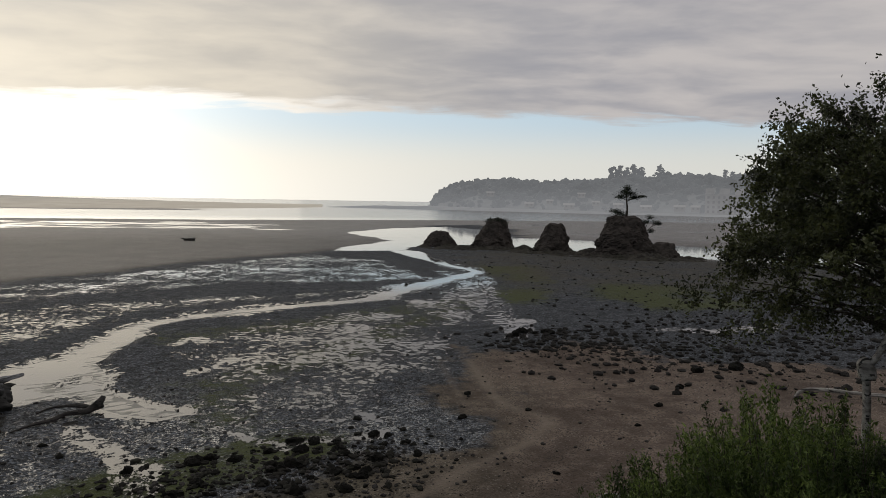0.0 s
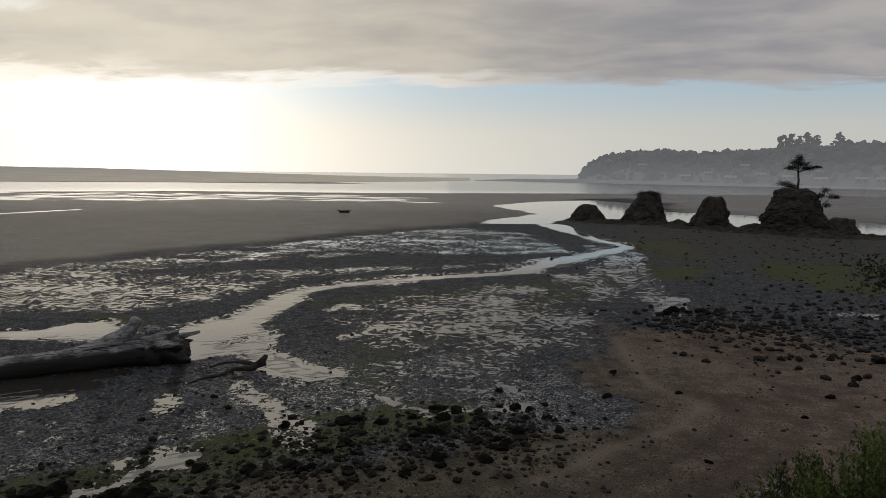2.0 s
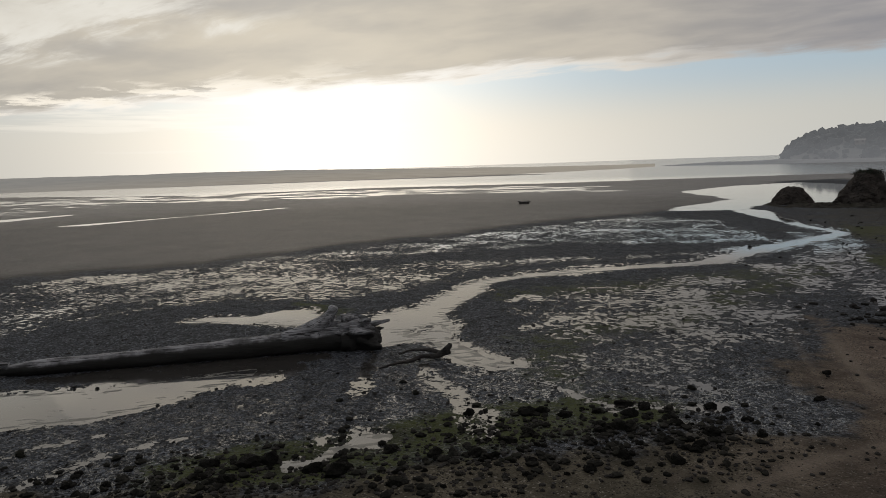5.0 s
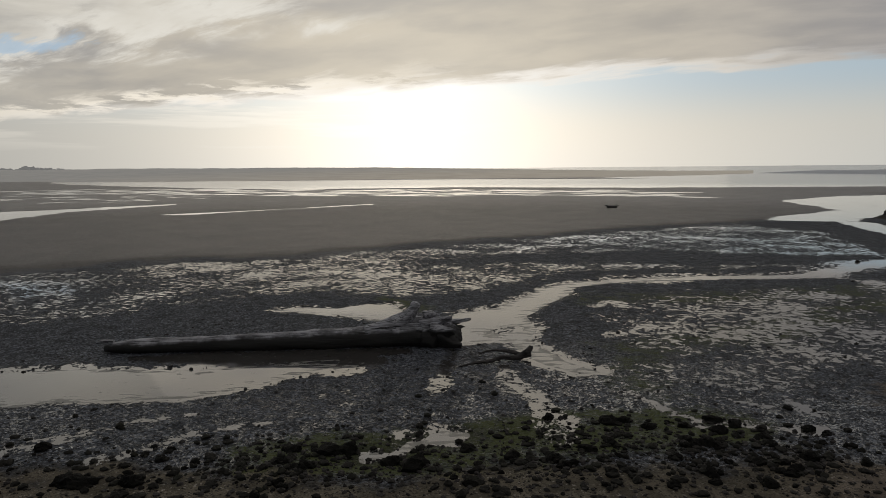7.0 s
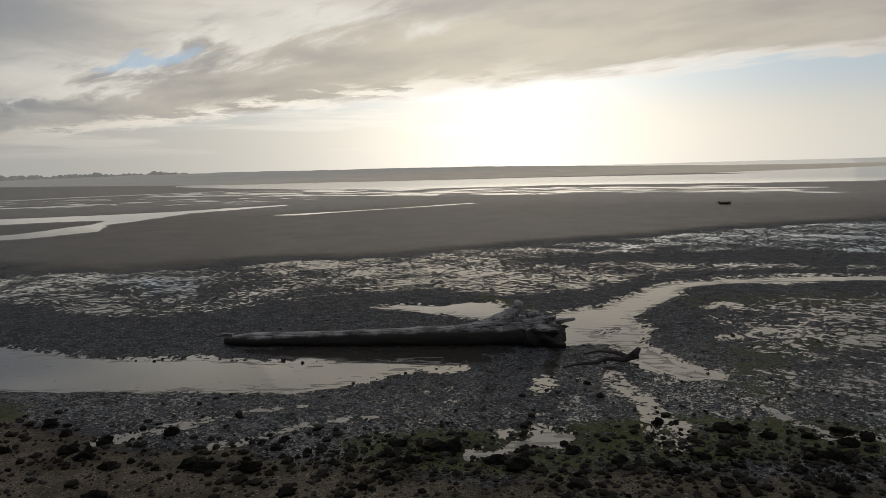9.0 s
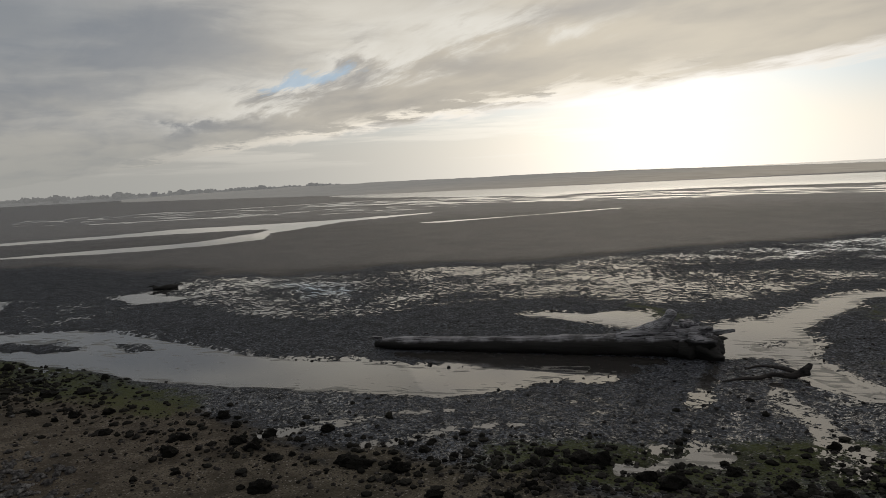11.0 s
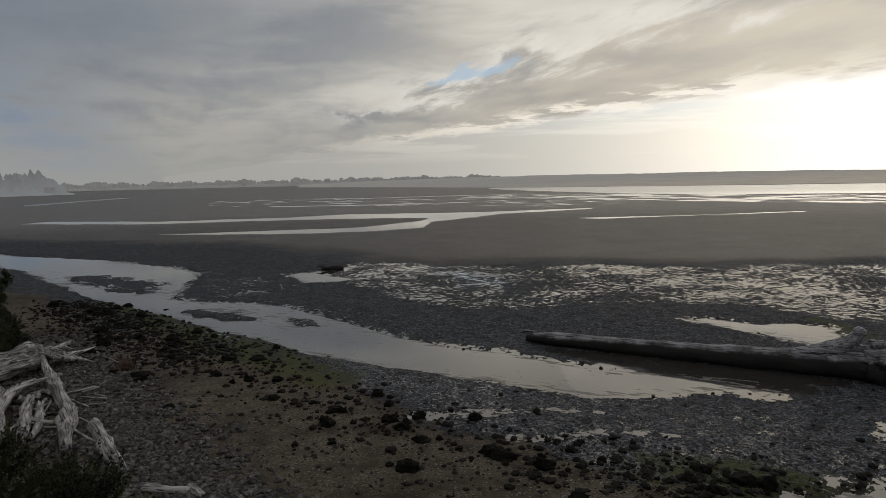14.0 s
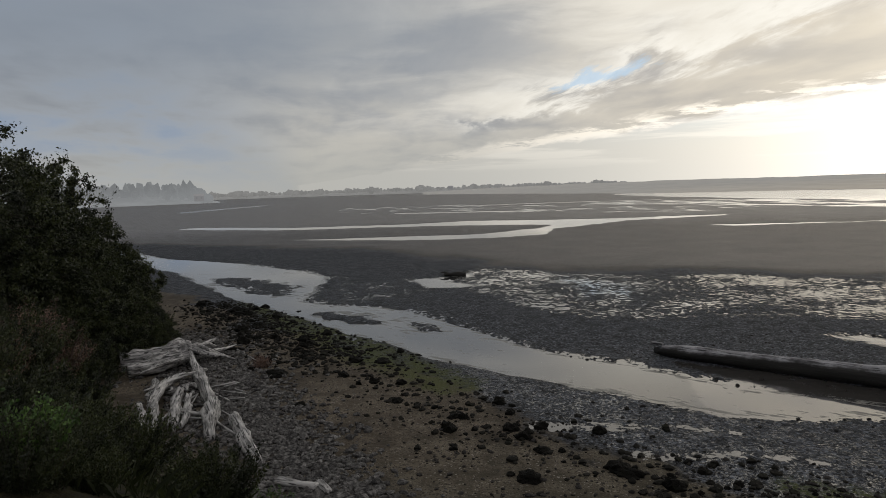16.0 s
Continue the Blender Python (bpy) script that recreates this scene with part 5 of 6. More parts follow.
driftwood("drift_stick", [(-21.0, -2.7, 0.25, 0.06), (-18.7, -1.5, 0.12, 0.05)], "thin pale drift stick", 9.0)
driftwood("drift_log", [(-15.6, -0.4, 0.14, 0.17), (-15.0, 0.45, 0.14, 0.16)], "short pale drift log end on stones", 10.0)
driftwood("drift_log", [(-15.3, 0.5, 0.12, 0.13), (-14.7, 0.7, 0.1, 0.12)], "broken pale drift log end on stones", 10.5)
driftwood("drift_log", [(-22.6, -3.4, 0.55, 0.14), (-20.9, -3.2, 0.35, 0.17), (-19.9, -3.2, 0.3, 0.1)], "bleached drift log in the pile", 11.0)
driftwood("drift_log", [(-24.9, -4.9, 0.5, 0.14), (-24.0, -4.7, 0.55, 0.16), (-23.0, -4.75, 0.4, 0.12)], "grey splintered drift log in the pile", 13.0)
driftwood("drift_log", [(-25.2, -3.2, 0.9, 0.08), (-24.2, -4.0, 0.95, 0.09), (-23.4, -4.9, 0.6, 0.06)], "bleached drift log lying across the pile", 14.0)
driftwood("drift_log", [(-22.0, -4.75, 0.5, 0.16), (-20.8, -4.4, 0.4, 0.2), (-19.4, -3.95, 0.3, 0.17)], "weathered drift log half in the bushes", 15.0)
driftwood("drift_root", [(-26.8, -4.4, 0.9, 0.16), (-25.9, -4.9, 1.1, 0.11), (-25.2, -5.4, 0.9, 0.05)], "twisted bleached drift root", 16.0, None, 10, 0.3)
for k, (dx, dy, dz, r0) in enumerate(((0.9, 1.5, 0.9, 0.10), (-0.2, 1.7, 0.6, 0.12), (-1.4, 1.2, 1.1, 0.09), (-2.2, 0.5, 0.8, 0.11), (0.2, 1.1, 1.3, 0.08), (-1.8, 1.6, 0.4, 0.10), (1.1, 0.8, 1.2, 0.07))):
    driftwood("drift_root", [(-28.0, -4.3, 0.8, 0.24), (-28.0 + dx * 0.35 + 0.16, -4.3 + dy * 0.35, 0.5 + dz * 0.7, r0 * 1.7), (-28.0 + dx * 0.62, -4.3 + dy * 0.62, dz, r0 * 1.2), (-28.0 + dx * 0.7 - 0.25, -4.3 + dy * 0.78, dz * 0.7, r0 * 0.4)], "gnarled bleached root splayed from the drift stump", 90.0 + k, None, 10, 0.4)
driftwood("drift_stick", [(-30.5, -3.0, 0.25, 0.05), (-27.5, -1.6, 0.12, 0.04)], "long thin pale drift stick on the stones", 17.0)
for k in range(12):
    a = rng.uniform(-0.6, 0.9)
    x, y = rng.uniform(-25.0, -20.5), rng.uniform(-4.5, -3.0)
    s, r0 = rng.uniform(0.4, 1.0), rng.uniform(0.05, 0.12)
    driftwood("drift_branch", [(x, y, 0.25, r0), (x + s * 0.5 * math.cos(a), y + s * 0.5 * math.sin(a) + 0.08, 0.4, r0 * 1.1), (x + s * math.cos(a), y + s * math.sin(a), 0.3, r0 * 0.6)], "broken bleached branch in the driftwood pile", 50.0 + k, None, 9)
for k in range(16):
    a = rng.uniform(0, math.pi)
    x, y = rng.uniform(-24.5, -19.5), rng.uniform(-3.6, -2.0)
    s = rng.uniform(0.4, 1.1)
    driftwood("drift_stick", [(x, y, 0.2, 0.05), (x + s * math.cos(a), y + s * math.sin(a), 0.25, 0.03)], "thin bleached drift stick in the pile", 20.0 + k, None, 7)

# ---- rocks ----


def boulder_mesh(k):
    """A broken, flat-faced rock with worn corners."""
    q = np.random.default_rng(100 + k)
    cuts = [(Vector(q.normal(size=3)).normalized(), q.uniform(0.55, 0.85)) for _ in range(11)]
    bm = bmesh.new()
    bmesh.ops.create_icosphere(bm, subdivisions=3, radius=1.0)
    for v in bm.verts:
        c = v.co.copy()
        for d, off in cuts:
            over = c.dot(d) - off
            if over > 0:
                c -= d * over * 0.92
        c *= 1 + 0.34 * noise.noise(c * 1.8 + Vector((k * 7.1, 0, 0))) + 0.20 * noise.noise(c * 5.0 + Vector((0, 0, k)))
        c.z = max(c.z * 0.85, -0.4)
        v.co = c * 1.2
    return bm_mesh("boulder", bm, ROCK, False)


BOULDERS = [boulder_mesh(k) for k in range(10)]
ROCK_NEAR = [(-11.0, 11.7, 0.45), (-10.7, 12.1, 0.4), (-9.4, 12.1, 0.36), (-8.7, 12.2, 0.4), (-10.6, 18.3, 0.18), (-2.2, 20.9, 0.2), (-3.8, 18.8, 0.3), (-3.2, 18.8, 0.25), (-7.4, 16.4, 0.22), (-5.0, 17.3, 0.25), (-1.5, 19.3, 0.24), (-8.3, 13.7, 0.3), (-5.4, 15.6, 0.25), (-4.3, 17.9, 0.22), (-14.4, 7.3, 0.42), (-16.9, 8.0, 0.25), (-13.8, 9.1, 0.26), (-10.9, 10.5, 0.2), (-7.1, 13.7, 0.24), (-6.2, 14.0, 0.3), (-3.0, 15.1, 0.25), (-1.8, 16.6, 0.22), (-0.6, 18.6, 0.22)]
ROCK_LEFT = [(-18.1, 4.1, 0.38), (-17.8, 5.7, 0.3), (-17.0, 5.9, 0.36), (-17.6, 6.6, 0.26), (-15.9, 6.0, 0.26), (-14.4, 5.1, 0.4), (-14.1, 7.4, 0.4), (-13.2, 8.0, 0.36), (-16.6, 3.9, 0.2), (-16.8, 7.9, 0.2), (-21.3, 0.1, 0.25), (-25.4, -0.8, 0.5), (-24.7, 1.6, 0.3), (-26.4, 3.2, 0.42), (-26.9, 2.2, 0.4), (-42.0, -2.2, 0.4), (-38.6, -1.3, 0.4), (-40.0, -0.1, 0.3)]
ROCK_RIGHT = [(4.6, 34.7, 0.4), (5.1, 35.5, 0.4), (5.7, 35.2, 0.3), (6.5, 35.3, 0.55), (8.0, 22.5, 0.22), (9.6, 24.8, 0.25), (3.3, 16.4, 0.14), (13.2, 28.0, 0.55), (11.3, 27.4, 0.4), (6.6, 20.3, 0.14), (1.5, 23.8, 0.22), (3.4, 21.9, 0.15), (1.2, 21.1, 0.2)]


def gathers(x, y):
    """Rocks lie in drifts with bare ground between them."""
    return float(fbm(np.array([x]), np.array([y]), 3.0, 3, 77)[0]) > -0.02


def place_boulder(x, y, s, label, g):
    ob = new("boulder", BOULDERS[int(g.integers(10))])
    ob.matrix_world = Matrix.Translation((x, y, height_at(x, y) + s * 0.12)) @ Matrix.Rotation(g.uniform(0, 6.28), 4, "Z") @ Matrix.Diagonal((s * g.uniform(0.85, 1.2), s * g.uniform(0.7, 1.1), s * g.uniform(0.55, 1.0), 1))
    return tagged(ob, label, "rock", "rocks on the shore")


g = np.random.default_rng(3)
for x, y, s in ROCK_NEAR + ROCK_LEFT + ROCK_RIGHT:
    place_boulder(x, y, s * 0.68, "dark weed-covered rock resting on the muddy shore", g)
count = 0
while count < 115:
    k = g.integers(len(ROCK_LINE) - 1)
    a, b, u = ROCK_LINE[k], ROCK_LINE[k + 1], g.random()
    x = a[0] + (b[0] - a[0]) * u + g.normal() * a[2] * 0.6
    y = a[1] + (b[1] - a[1]) * u + g.normal() * a[2] * 0.6
    if float(water_depth(np.array([x]), np.array([y]))[0]) > 0.1 or float(land_side(np.array([x]), np.array([y]))[0]) > -1 or not gathers(x, y):
        continue
    place_boulder(x, y, 0.05 + 0.17 * g.random() ** 2.5, "small dark weedy rock on the muddy shore", g)
    count += 1

count = 0
near_band = [(-12, 9.2, 1.0), (-9, 11.6, 1.3), (-6, 13.8, 1.5), (-3.4, 15.8, 1.5), (-0.6, 17.4, 1.2)]
while count < 75:
    k, u = g.integers(4), g.random()
    a, b = near_band[k], near_band[k + 1]
    x = a[0] + (b[0] - a[0]) * u + g.normal() * a[2] * 0.7
    y = a[1] + (b[1] - a[1]) * u + g.normal() * a[2] * 0.7
    if float(water_depth(np.array([x]), np.array([y]))[0]) > 0 or float(land_side(np.array([x]), np.array([y]))[0]) > -1 or not gathers(x, y):
        continue
    place_boulder(x, y, 0.05 + 0.14 * g.random() ** 2.2, "small dark wet rock on the brown beach", g)
    count += 1
LEFT_BAND = [(-44, -5.4, 1.5), (-38.5, -3.2, 1.6), (-32, -1.4, 1.9), (-26.5, 1.6, 1.4)]
count = 0
while count < 62:
    k, u = g.integers(3), g.random()
    a, b = LEFT_BAND[k], LEFT_BAND[k + 1]
    x = a[0] + (b[0] - a[0]) * u + g.normal() * a[2] * 0.8
    y = a[1] + (b[1] - a[1]) * u + g.normal() * a[2] * 0.8
    if float(water_depth(np.array([x]), np.array([y]))[0]) > -0.3 or float(land_side(np.array([x]), np.array([y]))[0]) > -0.5:
        continue
    place_boulder(x, y, 0.12 + 0.26 * g.random() ** 2, "dark seaweed-draped rock among stones by the creek", g)
    count += 1


def stone_field(name, spots, sizes, mat, seed, label):
    q = np.random.default_rng(seed)
    k = len(spots)
    v = ICO_V[None] * (1 + q.uniform(-0.28, 0.28, (k, len(ICO_V), 1)))
    v = v * sizes[:, None, None] * np.stack([q.uniform(0.8, 1.3, k), q.uniform(0.7, 1.1, k), q.uniform(0.45, 0.8, k)], 1)[:, None, :]
    a = q.uniform(0, 6.28, k)
    ca, sa = np.cos(a)[:, None], np.sin(a)[:, None]
    v = np.stack([v[..., 0] * ca - v[..., 1] * sa, v[..., 0] * sa + v[..., 1] * ca, v[..., 2]], -1)
    z = ground_height(spots[:, 0], spots[:, 1]) + sizes * 0.15
    v += np.concatenate([spots, z[:, None]], 1)[:, None, :]
    f = ICO_F[None] + (np.arange(k) * len(ICO_V))[:, None, None]
    return tagged(new(name, mesh_from(name, v.reshape(-1, 3), f.reshape(-1, 3), mat)), label, "stones", kind="stuff")


def scatter(g, line, count, spread):
    """Random spots along a band."""
    line = np.array(line)
    seg = np.hypot(np.diff(line[:, 0]), np.diff(line[:, 1]))
    k = g.choice(len(seg), count, p=seg / seg.sum())
    u = g.random(count)[:, None]
    p = line[k, :2] * (1 - u) + line[k + 1, :2] * u
    wd = (line[k, 2:3] * (1 - u) + line[k + 1, 2:3] * u) * spread
    return p + g.normal(size=(count, 2)) * wd


def keep_dry(p):
    return p[(water_depth(p[:, 0], p[:, 1]) < 0.15) & (land_side(p[:, 0], p[:, 1]) < -0.3)]


p = keep_dry(np.concatenate([scatter(g, ROCK_LINE, 1500, 0.7), scatter(g, LEFT_BAND, 2400, 0.9)]))
stone_field("weedy_stones", p, 0.03 + 0.11 * g.random(len(p)) ** 2.5, WEEDY, 31, "scattered small dark weedy stones along the shore")
p = keep_dry(np.concatenate([scatter(g, near_band, 620, 0.75), scatter(g, ROCK_LINE, 420, 0.6)]))
p = p[fbm(p[:, 0], p[:, 1], 3.0, 3, 77) > -0.05]
stone_field("small_rocks", p, 0.03 + 0.12 * g.random(len(p)) ** 2.5, WEEDY, 37, "many small dark wet rocks strewn over the near beach")
p = keep_dry(scatter(g, [(4.5, 33, 1.6), (8, 31.5, 3.0), (14, 31.0, 4.6), (20, 34, 6.5), (30, 40, 9)], 6500, 0.85))
stone_field("cobbles", p, 0.020 + 0.20 * g.random(len(p)) ** 6.5, COBBLE, 32, "dark cobbles strewn over the gravel flat")
p = keep_dry(scatter(g, [(8, 45, 8), (16, 56, 10), (26, 66, 12), (14, 80, 9)], 700, 0.9))
stone_field("cobbles", p, 0.05 + 0.14 * g.random(len(p)) ** 4, COBBLE, 33, "dark cobbles on the far weedy flat")
p = keep_dry(scatter(g, [(-34, -6, 2.0), (-26, -3.0, 1.9), (-20, -1.2, 1.6), (-15.0, 0.4, 1.3), (-12.5, 2.0, 0.9)], 15000, 0.62))
stone_field("shingle", p, 0.014 + 0.14 * g.random(len(p)) ** 3.4, BROWN_STONE, 34, "loose grey-brown shingle at the foot of the bluff")
p = keep_dry(np.concatenate([np.stack([g.uniform(-12, 16, 700), g.uniform(9, 30, 700)], 1), scatter(g, near_band, 2600, 0.95), scatter(g, [(-22, 2.0, 2.0), (-16, 4.6, 1.8), (-12, 8.0, 1.5)], 700, 0.9)]))
stone_field("beach_pebbles", p, 0.016 + 0.07 * g.random(len(p)) ** 3, PALE_STONE, 35, "sparse pebbles on brown beach sand")
p = keep_dry(np.stack([g.uniform(-26, 4, 1600), g.uniform(4, 24, 1600)], 1))
stone_field("flat_stones", p, 0.02 + 0.06 * g.random(len(p)) ** 4, COBBLE, 36, "small dark stones scattered over the mudflat")

# ---- the leafy tree and shrubs on the bluff ----


def leafy_tree(x, y, tall, spread, label, seed, mat, leaf=0.085, n_clump=260, per=95, floor_at=0.35, skirt=(), name="tree", low=-0.55):
    g = np.random.default_rng(seed)
    z0 = height_at(x, y) - 0.1
    tree = empty(name, pose(x, y, z0), label, name)
    bm = bmesh.new()
    limb(bm, [(0, 0, 0, 0.16), (0.1, 0.05, tall * 0.25, 0.13), (-0.05, 0, tall * 0.5, 0.10), (0.1, 0, tall * 0.85, 0.03)], 10, 0.1, seed)
    part("trunk", bm_mesh("trunk", bm, BARK), tree)
    tips = []
    for k in range(n_clump):
        t, u = g.uniform(0, 2 * math.pi), g.uniform(low, 1.0)
        q = np.array([math.cos(t) * math.sqrt(max(0.0, 1 - u * u)), math.sin(t) * math.sqrt(max(0.0, 1 - u * u)), u])
        rad = g.uniform(0.25, 1.0) ** 0.35 * (1 + 0.22 * noise.noise(Vector(q * 2.0) + Vector((seed, 0, 0))))
        tips.append(q * rad * [spread, spread, tall * (1 - floor_at) / 1.55] + [0, 0, tall * (floor_at + (1 - floor_at) * 0.36)])
    tips += [np.array(q, float) for q in skirt]
    boughs = bmesh.new()
    for q in tips[:n_clump:4] + tips[n_clump::4]:
        s = min(0.9, 0.25 + 0.5 * q[2] / tall)
        root = np.array([0.05, 0, tall * min(s, 0.8) * 0.8])
        limb(boughs, [(*root, 0.034), (*(root * 0.5 + q * 0.5 + [0, 0, 0.30]), 0.018), (*q, 0.006)], 5, 0.1, seed, 4)
    part("bough", bm_mesh("bough", boughs, BARK), tree)
    centres = []
    hub = np.array([0, 0, tall * (floor_at + 0.05)])
    reach = spread * 0.12
    for q in tips:
        out = (q - hub) / (np.linalg.norm(q - hub) + 1e-6)
        for _ in range(4):
            k = int(per / 4 * g.uniform(0.6, 1.4))
            way_out = out * 0.75 + g.normal(size=3) * 0.55 + [0, 0, -0.12]
            side_way = np.cross(way_out, g.normal(size=3))
            u = g.random(k)[:, None]
            twig = q + way_out * (u - 0.35) * reach * g.uniform(0.7, 1.5) + side_way * (g.choice([-1, 1], k)[:, None] * leaf * 0.55)
            centres.append(twig + [0, 0, -0.12 * reach] * u * u + g.normal(size=(k, 3)) * leaf * 0.45)
    c = np.concatenate(centres)
    leaf_part("crown", tree, c, leaf, leaf * 0.55, mat, seed)
    return tree


# low boughs that hang out over the beach
sk = np.random.default_rng(17)
SKIRT = [(-0.85 * a + 0.53 * b, 0.53 * a + 0.85 * b, 3.72 - 0.05 * a + 0.22 * c) for a, b, c in zip(sk.uniform(0.4, 3.5, 52), sk.normal(size=52) * 0.6, sk.normal(size=52))]
SKIRT += [(-0.85 * a + 0.53 * b, 0.53 * a + 0.85 * b, c) for a, b, c in zip(sk.uniform(-0.3, 0.6, 26), sk.normal(size=26) * 0.5, sk.uniform(2.2, 3.5, 26))]
leafy_tree(7.35, 9.0, 6.88, 2.85, "dense dark-green alder tree on the bluff edge", 41, ALDER, 0.064, 1250, 120, 0.528, SKIRT, "tree", -0.35)

dead = empty("snag", pose(6.15, 9.05, height_at(6.15, 9.05) - 0.1), "pale bare leaning tree trunk with a broken knot", "tree trunk")
zz = 7.0 - height_at(6.15, 9.05) + 0.1
bm = bmesh.new()
limb(bm, [(0.05, 0.05, 0.0, 0.075), (0.03, 0.03, zz - 3.05, 0.055), (-0.02, 0.0, zz - 2.25, 0.058), (0.08, -0.05, zz - 2.02, 0.05), (0.30, -0.12, zz - 1.45, 0.045), (0.7, -0.2, zz - 0.3, 0.04)], 12, 0.2, 3.0)
part("trunk", bm_mesh("trunk", bm, PALE_BARK), dead)
bm = bmesh.new()
limb(bm, [(0.0, 0.0, zz - 2.35, 0.11), (-0.07, 0.0, zz - 2.15, 0.09), (-0.10, 0, zz - 2.08, 0.04)], 10, 0.25, 5.0)
part("knot", bm_mesh("knot", bm, PALE_BARK), dead)
bm = bmesh.new()
limb(bm, [(0, 0, 0, 0.075), (0.02, 0, 0.9, 0.07), (0.05, 0, 1.7, 0.055), (0.06, 0, 1.95, 0.02)], 10, 0.15, 6.0)
tagged(put(new("tree_stub", bm_mesh("tree_stub", bm, PALE_BARK)), 5.3, 8.35, height_at(5.3, 8.35) - 0.05), "pale broken tree stub among the bushes", "stump")
driftwood("fallen_log", [(13.3, 23.5, 0.04, 0.05), (13.7, 23.75, 0.22, 0.08), (14.4, 23.65, 0.28, 0.085), (15.4, 23.3, 0.24, 0.08), (16.6, 23.0, 0.16, 0.07)], "pale fallen log lying beyond the bushes", 12.0, PALE_BARK, 12, 0.3, 1.0, 0.8)

driftwood("drift_log", [(3.3, 13.75, 0.10, 0.04), (3.9, 14.15, 0.26, 0.10), (4.5, 14.1, 0.24, 0.11), (5.3, 13.8, 0.18, 0.08)], "grey weathered drift log at the foot of the bushes", 18.0, PALE_BARK, 12, 0.3, 1.0, 1.0)


def stem_shrub(x, y, tall, wide, label, seed, mat, stems=150, per=110, leaf=0.06, slim=0.22):
    """Upright wands set with narrow leaves."""
    g = np.random.default_rng(seed)
    shrub = empty("shrub", pose(x, y, height_at(x, y) - 0.05), label, "shrub", "shrubs on the bluff")
    wands, centres, ups = bmesh.new(), [], []
    for k in range(stems):
        a, r = g.uniform(0, 6.28), wide * math.sqrt(g.random())
        foot = np.array([r * math.cos(a) * 0.35, r * math.sin(a) * 0.35, 0])
        h = tall * g.uniform(0.6, 1.12) * (1 - 0.35 * (r / wide) ** 2)
        head = np.array([r * math.cos(a), r * math.sin(a), h]) + np.append(g.normal(size=2) * 0.12, 0)
        mid = foot * 0.5 + head * 0.5 + np.append(g.normal(size=2) * 0.06, 0)
        if k % 2 == 0:
            limb(wands, [(*foot, 0.012), (*mid, 0.009), (*head, 0.003)], 4, 0.0, 0.0, 2)
        s = g.uniform(0.25, 1.03, per)[:, None]
        c = foot * (1 - s) ** 2 + 2 * mid * s * (1 - s) + head * s**2
        centres.append(c + g.normal(size=c.shape) * 0.05 * (1.4 - s * 0.8))
        ups.append(np.tile((head - foot) / np.linalg.norm(head - foot), (per, 1)))
    part("stem", bm_mesh("stem", wands, BARK), shrub)
    leaf_part("foliage", shrub, np.concatenate(centres), leaf, leaf * slim, mat, seed, 0.0, np.concatenate(ups))
    return shrub


willow = stem_shrub(4.3, 8.0, 2.35, 1.2, "bright green narrow-leaved willow shrub on the bluff", 51, WILLOW, 220, 160, 0.080, 0.32)
for x, y, s, turn in ((2.8, 8.2, 0.80, 60), (3.5, 8.1, 0.86, 140), (3.7, 7.2, 0.66, 200), (5.15, 8.2, 0.94, 290), (5.9, 8.3, 0.66, 30), (4.7, 7.1, 0.72, 250)):
    copy_thing(willow, pose(x, y, height_at(x, y) - 0.05, 0, 0, turn) @ Matrix.Scale(s, 4))
stem_shrub(5.6, 7.2, 1.3, 0.9, "dark mixed bramble shrub with yellowing leaves", 52, DARK_SHRUB, 90, 90, 0.07, 0.6)
stem_shrub(6.6, 7.6, 1.5, 1.0, "dark mixed bramble shrub on the bluff edge", 53, RUSSET, 40, 60, 0.06, 0.6)

# the overgrown slope towards the far end of the walk
leafy_tree(-27.8, -13.0, 7.2, 5.0, "large dark leafy shrub-tree on the bluff", 61, DARK_SHRUB, 0.14, 520, 170, 0.02, (), "shrub")
leafy_tree(-30.5, -10.6, 5.0, 3.5, "dark rounded shrub spreading over the bluff foot", 62, DARK_SHRUB, 0.13, 320, 150, 0.0, (), "shrub")
leafy_tree(-29.0, -8.9, 3.4, 2.2, "dark leafy shrub above the driftwood", 67, DARK_SHRUB, 0.12, 200, 140, 0.0, (), "shrub")
leafy_tree(-33.0, -10.0, 3.0, 2.4, "low dark shrub at the edge of the creek bank", 63, DARK_SHRUB, 0.12, 200, 130, 0.0, (), "shrub")
dark_shrub = stem_shrub(-22.5, -8.6, 1.8, 1.6, "dark dense shrub on the steep bluff", 64, DARK_SHRUB, 150, 110, 0.09, 0.5)
for x, y, s, turn in ((-24.5, -9.6, 1.1, 40), (-20.0, -7.4, 1.0, 100), (-17.5, -5.6, 0.95, 170), (-15.2, -4.4, 0.8, 220), (-13.2, -3.0, 0.7, 300), (-18.6, -8.2, 1.0, 20), (-15.8, -6.8, 0.9, 75), (-13.6, -5.4, 0.8, 130), (-11.6, -4.2, 0.7, 190), (-26.6, -9.2, 1.1, 10), (-24.0, -7.6, 0.7, 330), (-11.0, -1.2, 0.6, 50), (-7.6, -3.4, 0.5, 280), (-8.8, -2.6, 0.5, 140), (-6.5, -2.0, 0.36, 20), (-7.1, -2.0, 0.34, 80), (-7.9, -1.9, 0.30, 200), (-8.7, -2.2, 0.36, 330)):
    copy_thing(dark_shrub, pose(x, y, height_at(x, y) - 0.1, 0, 0, turn) @ Matrix.Scale(s, 4))
leafy_tree(-36.5, -12.6, 8.6, 3.9, "tall dark leafy thicket at the foot of the bluff", 72, DARK_SHRUB, 0.14, 420, 160, 0.05, (), "shrub")
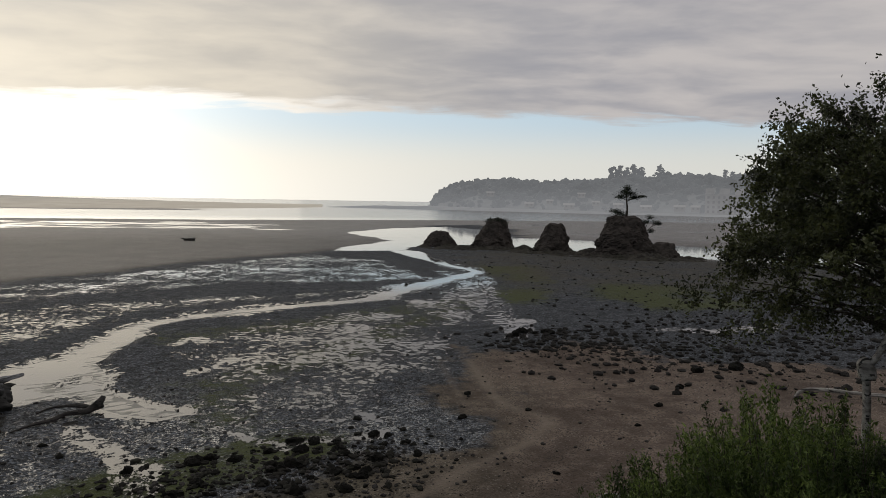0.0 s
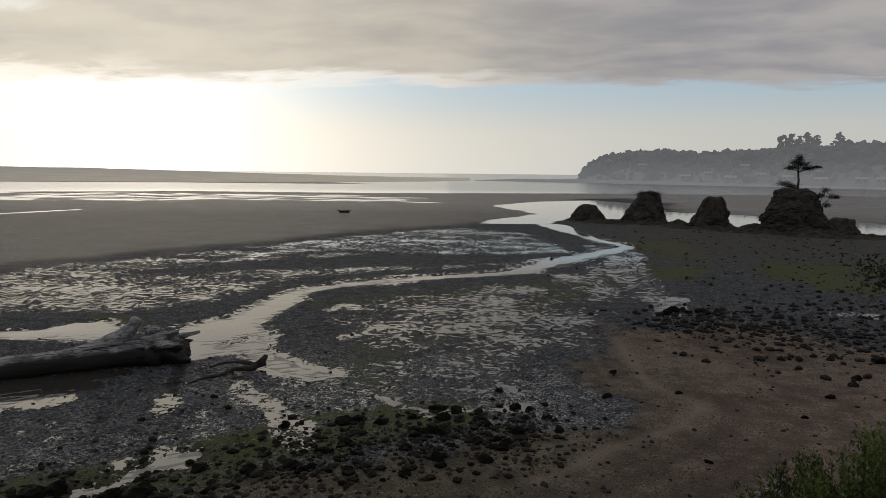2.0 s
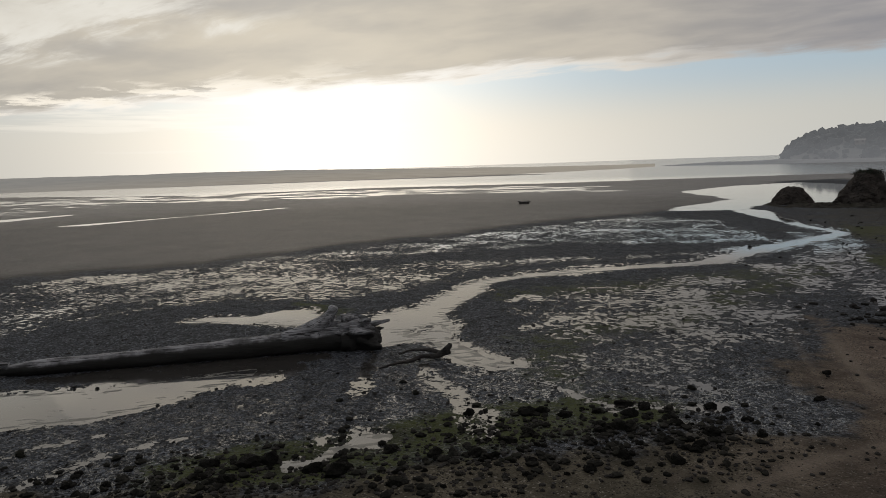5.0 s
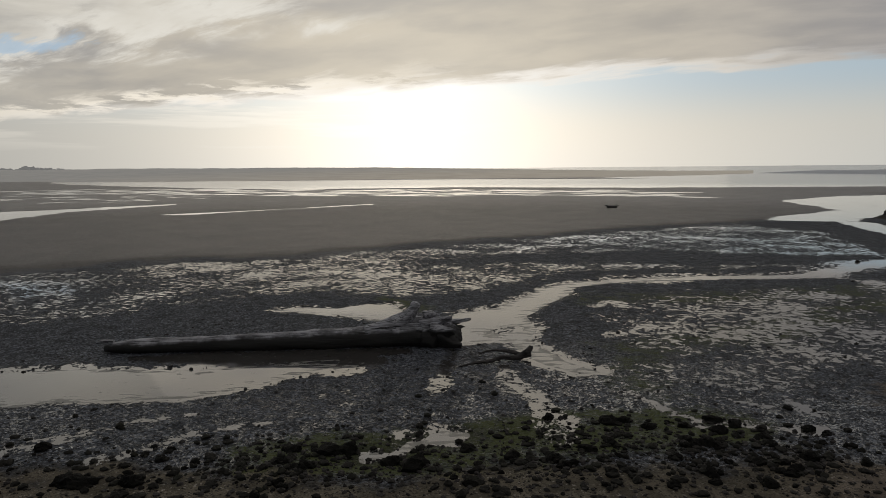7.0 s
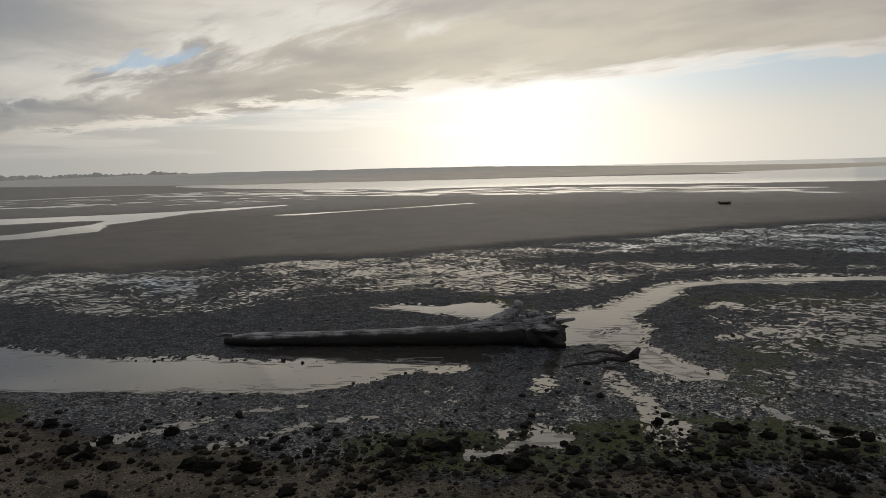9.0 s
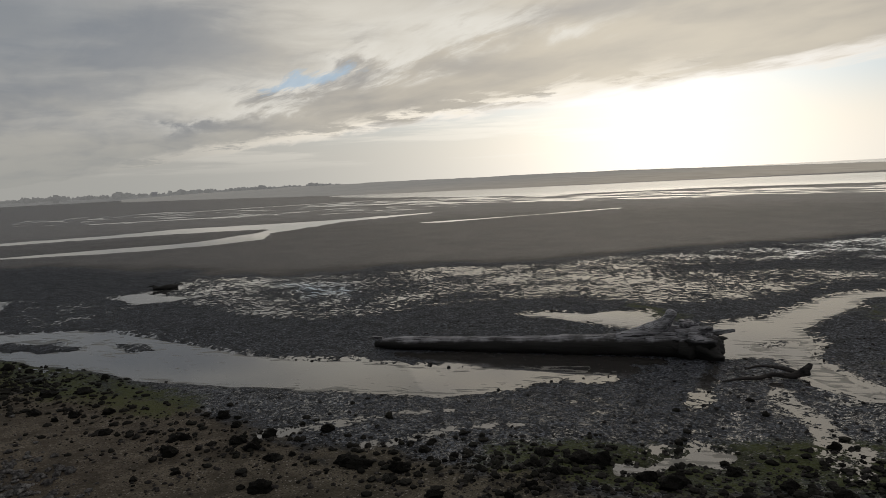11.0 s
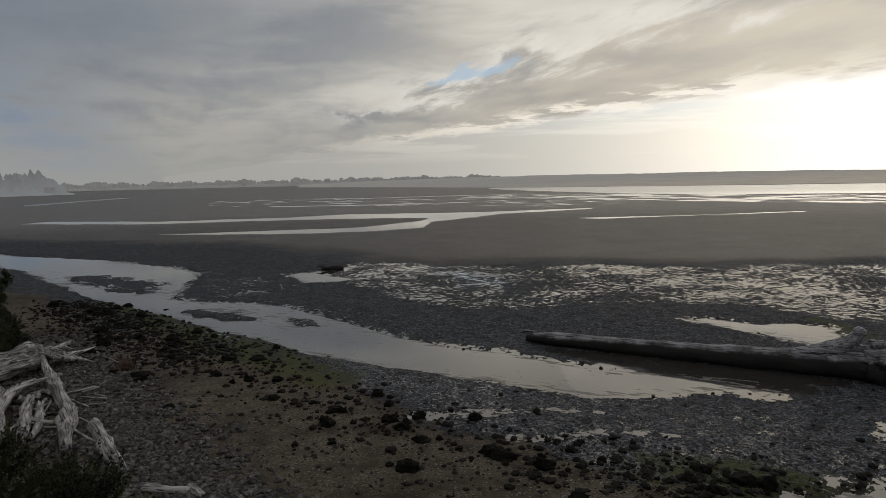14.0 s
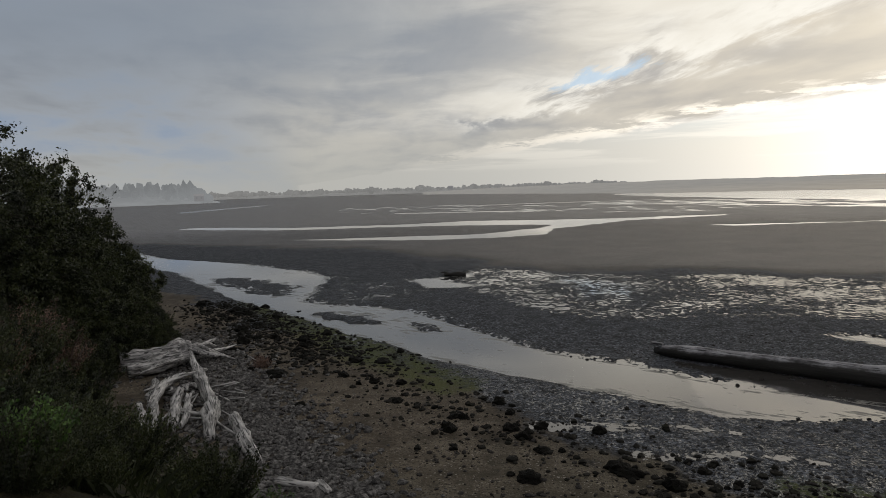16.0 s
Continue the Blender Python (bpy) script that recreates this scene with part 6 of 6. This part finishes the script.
leafy_tree(-39.5, -11.2, 5.4, 3.0, "dark spreading shrub beside the tidal creek", 73, DARK_SHRUB, 0.13, 300, 150, 0.0, (), "shrub")
low_shrub = leafy_tree(-33.0, -8.0, 2.7, 2.0, "dark dense shrub spilling onto the stony beach", 70, DARK_SHRUB, 0.11, 190, 140, 0.0, (), "shrub")
for x, y, s, turn in ((-29.6, -7.3, 0.72, 80), (-39.5, -11.0, 1.3, 150), (-26.4, -7.6, 0.66, 210), (-37.0, -9.3, 0.9, 290), (-45.0, -14.0, 1.4, 20), (-31.0, -6.6, 0.45, 130), (-35.2, -7.6, 0.6, 240), (-31.6, -6.4, 0.6, 10), (-33.4, -7.0, 0.62, 100), (-40.0, -9.4, 0.95, 60), (-46.0, -11.0, 1.1, 190), (-50.0, -12.4, 0.8, 320)):
    copy_thing(low_shrub, pose(x, y, height_at(x, y) - 0.1, 0, 0, turn) @ Matrix.Scale(s, 4))
weeds = stem_shrub(-15.0, -6.4, 1.1, 0.8, "dry russet weeds on the bluff slope", 65, RUSSET, 60, 60, 0.05, 0.4)
for x, y, s in ((-16.6, -6.9, 1.1), (-18.4, -7.3, 1.2), (-13.2, -5.6, 0.9), (-19.8, -7.9, 1.1), (-23.4, -8.6, 1.9), (-21.8, -8.2, 1.7), (-22.6, -7.4, 1.5)):
    copy_thing(weeds, pose(x, y, height_at(x, y), 0, 0, 40 * s) @ Matrix.Scale(s, 4))
bramble = stem_shrub(-9.4, -4.1, 0.8, 0.7, "green bramble clump on the bluff slope", 66, BRAMBLE, 50, 60, 0.05, 0.8)
copy_thing(bramble, pose(-8.2, -3.6, height_at(-8.2, -3.6), 0, 0, 200) @ Matrix.Scale(1.1, 4))
copy_thing(bramble, pose(-6.9, -2.1, height_at(-6.9, -2.1), 0, 0, 320) @ Matrix.Scale(0.9, 4))
copy_thing(bramble, pose(-10.6, -3.4, height_at(-10.6, -3.4), 0, 0, 80) @ Matrix.Scale(0.8, 4))

tuft = stem_shrub(-26.6, -1.4, 0.55, 0.35, "dry orange-brown grass tuft on the stony beach", 68, RUSSET, 40, 40, 0.09, 0.12)
sprig = stem_shrub(-13.6, -0.4, 0.7, 0.45, "small dark weed sprig at the beach edge", 69, BRAMBLE, 26, 40, 0.06, 0.35)
for x, y, s in ((-14.4, -1.2, 0.9), (-12.6, 1.0, 0.8), (-13.0, 0.2, 0.6), (-20.3, -4.6, 0.9)):
    copy_thing(sprig, pose(x, y, height_at(x, y) - 0.03, 0, 0, 130 * s) @ Matrix.Scale(s, 4))

# rough grass over the bluff
g = np.random.default_rng(71)
p = np.stack([g.uniform(-40, 14, 60000), g.uniform(-18, 14, 60000)], 1)
d = land_side(p[:, 0], p[:, 1])
r = np.hypot(p[:, 0], p[:, 1])
p = p[(d > 0.1) & (d < 7.5) & (r > 7.5)][:26000]
tall = g.uniform(0.12, 0.40, len(p))
z = ground_height(p[:, 0], p[:, 1])
a = g.uniform(0, 6.28, len(p))
lean = g.normal(size=(len(p), 2)) * 0.2
wide = np.stack([np.cos(a), np.sin(a)], 1) * 0.006
root = np.concatenate([p, z[:, None] - 0.02], 1)
v = np.stack([root + np.pad(wide, ((0, 0), (0, 1))), root - np.pad(wide, ((0, 0), (0, 1))), root + np.stack([lean[:, 0] * 0.4, lean[:, 1] * 0.4, tall * 0.6], 1), root + np.stack([lean[:, 0], lean[:, 1], tall], 1)], 1)
k = np.arange(len(p))[:, None] * 4
tagged(new("bluff_grass", mesh_from("bluff_grass", v.reshape(-1, 3), np.concatenate([k + [0, 1, 2], k + [1, 3, 2]]), BLADES)), "rough dark grass covering the bluff", "grass", kind="stuff")
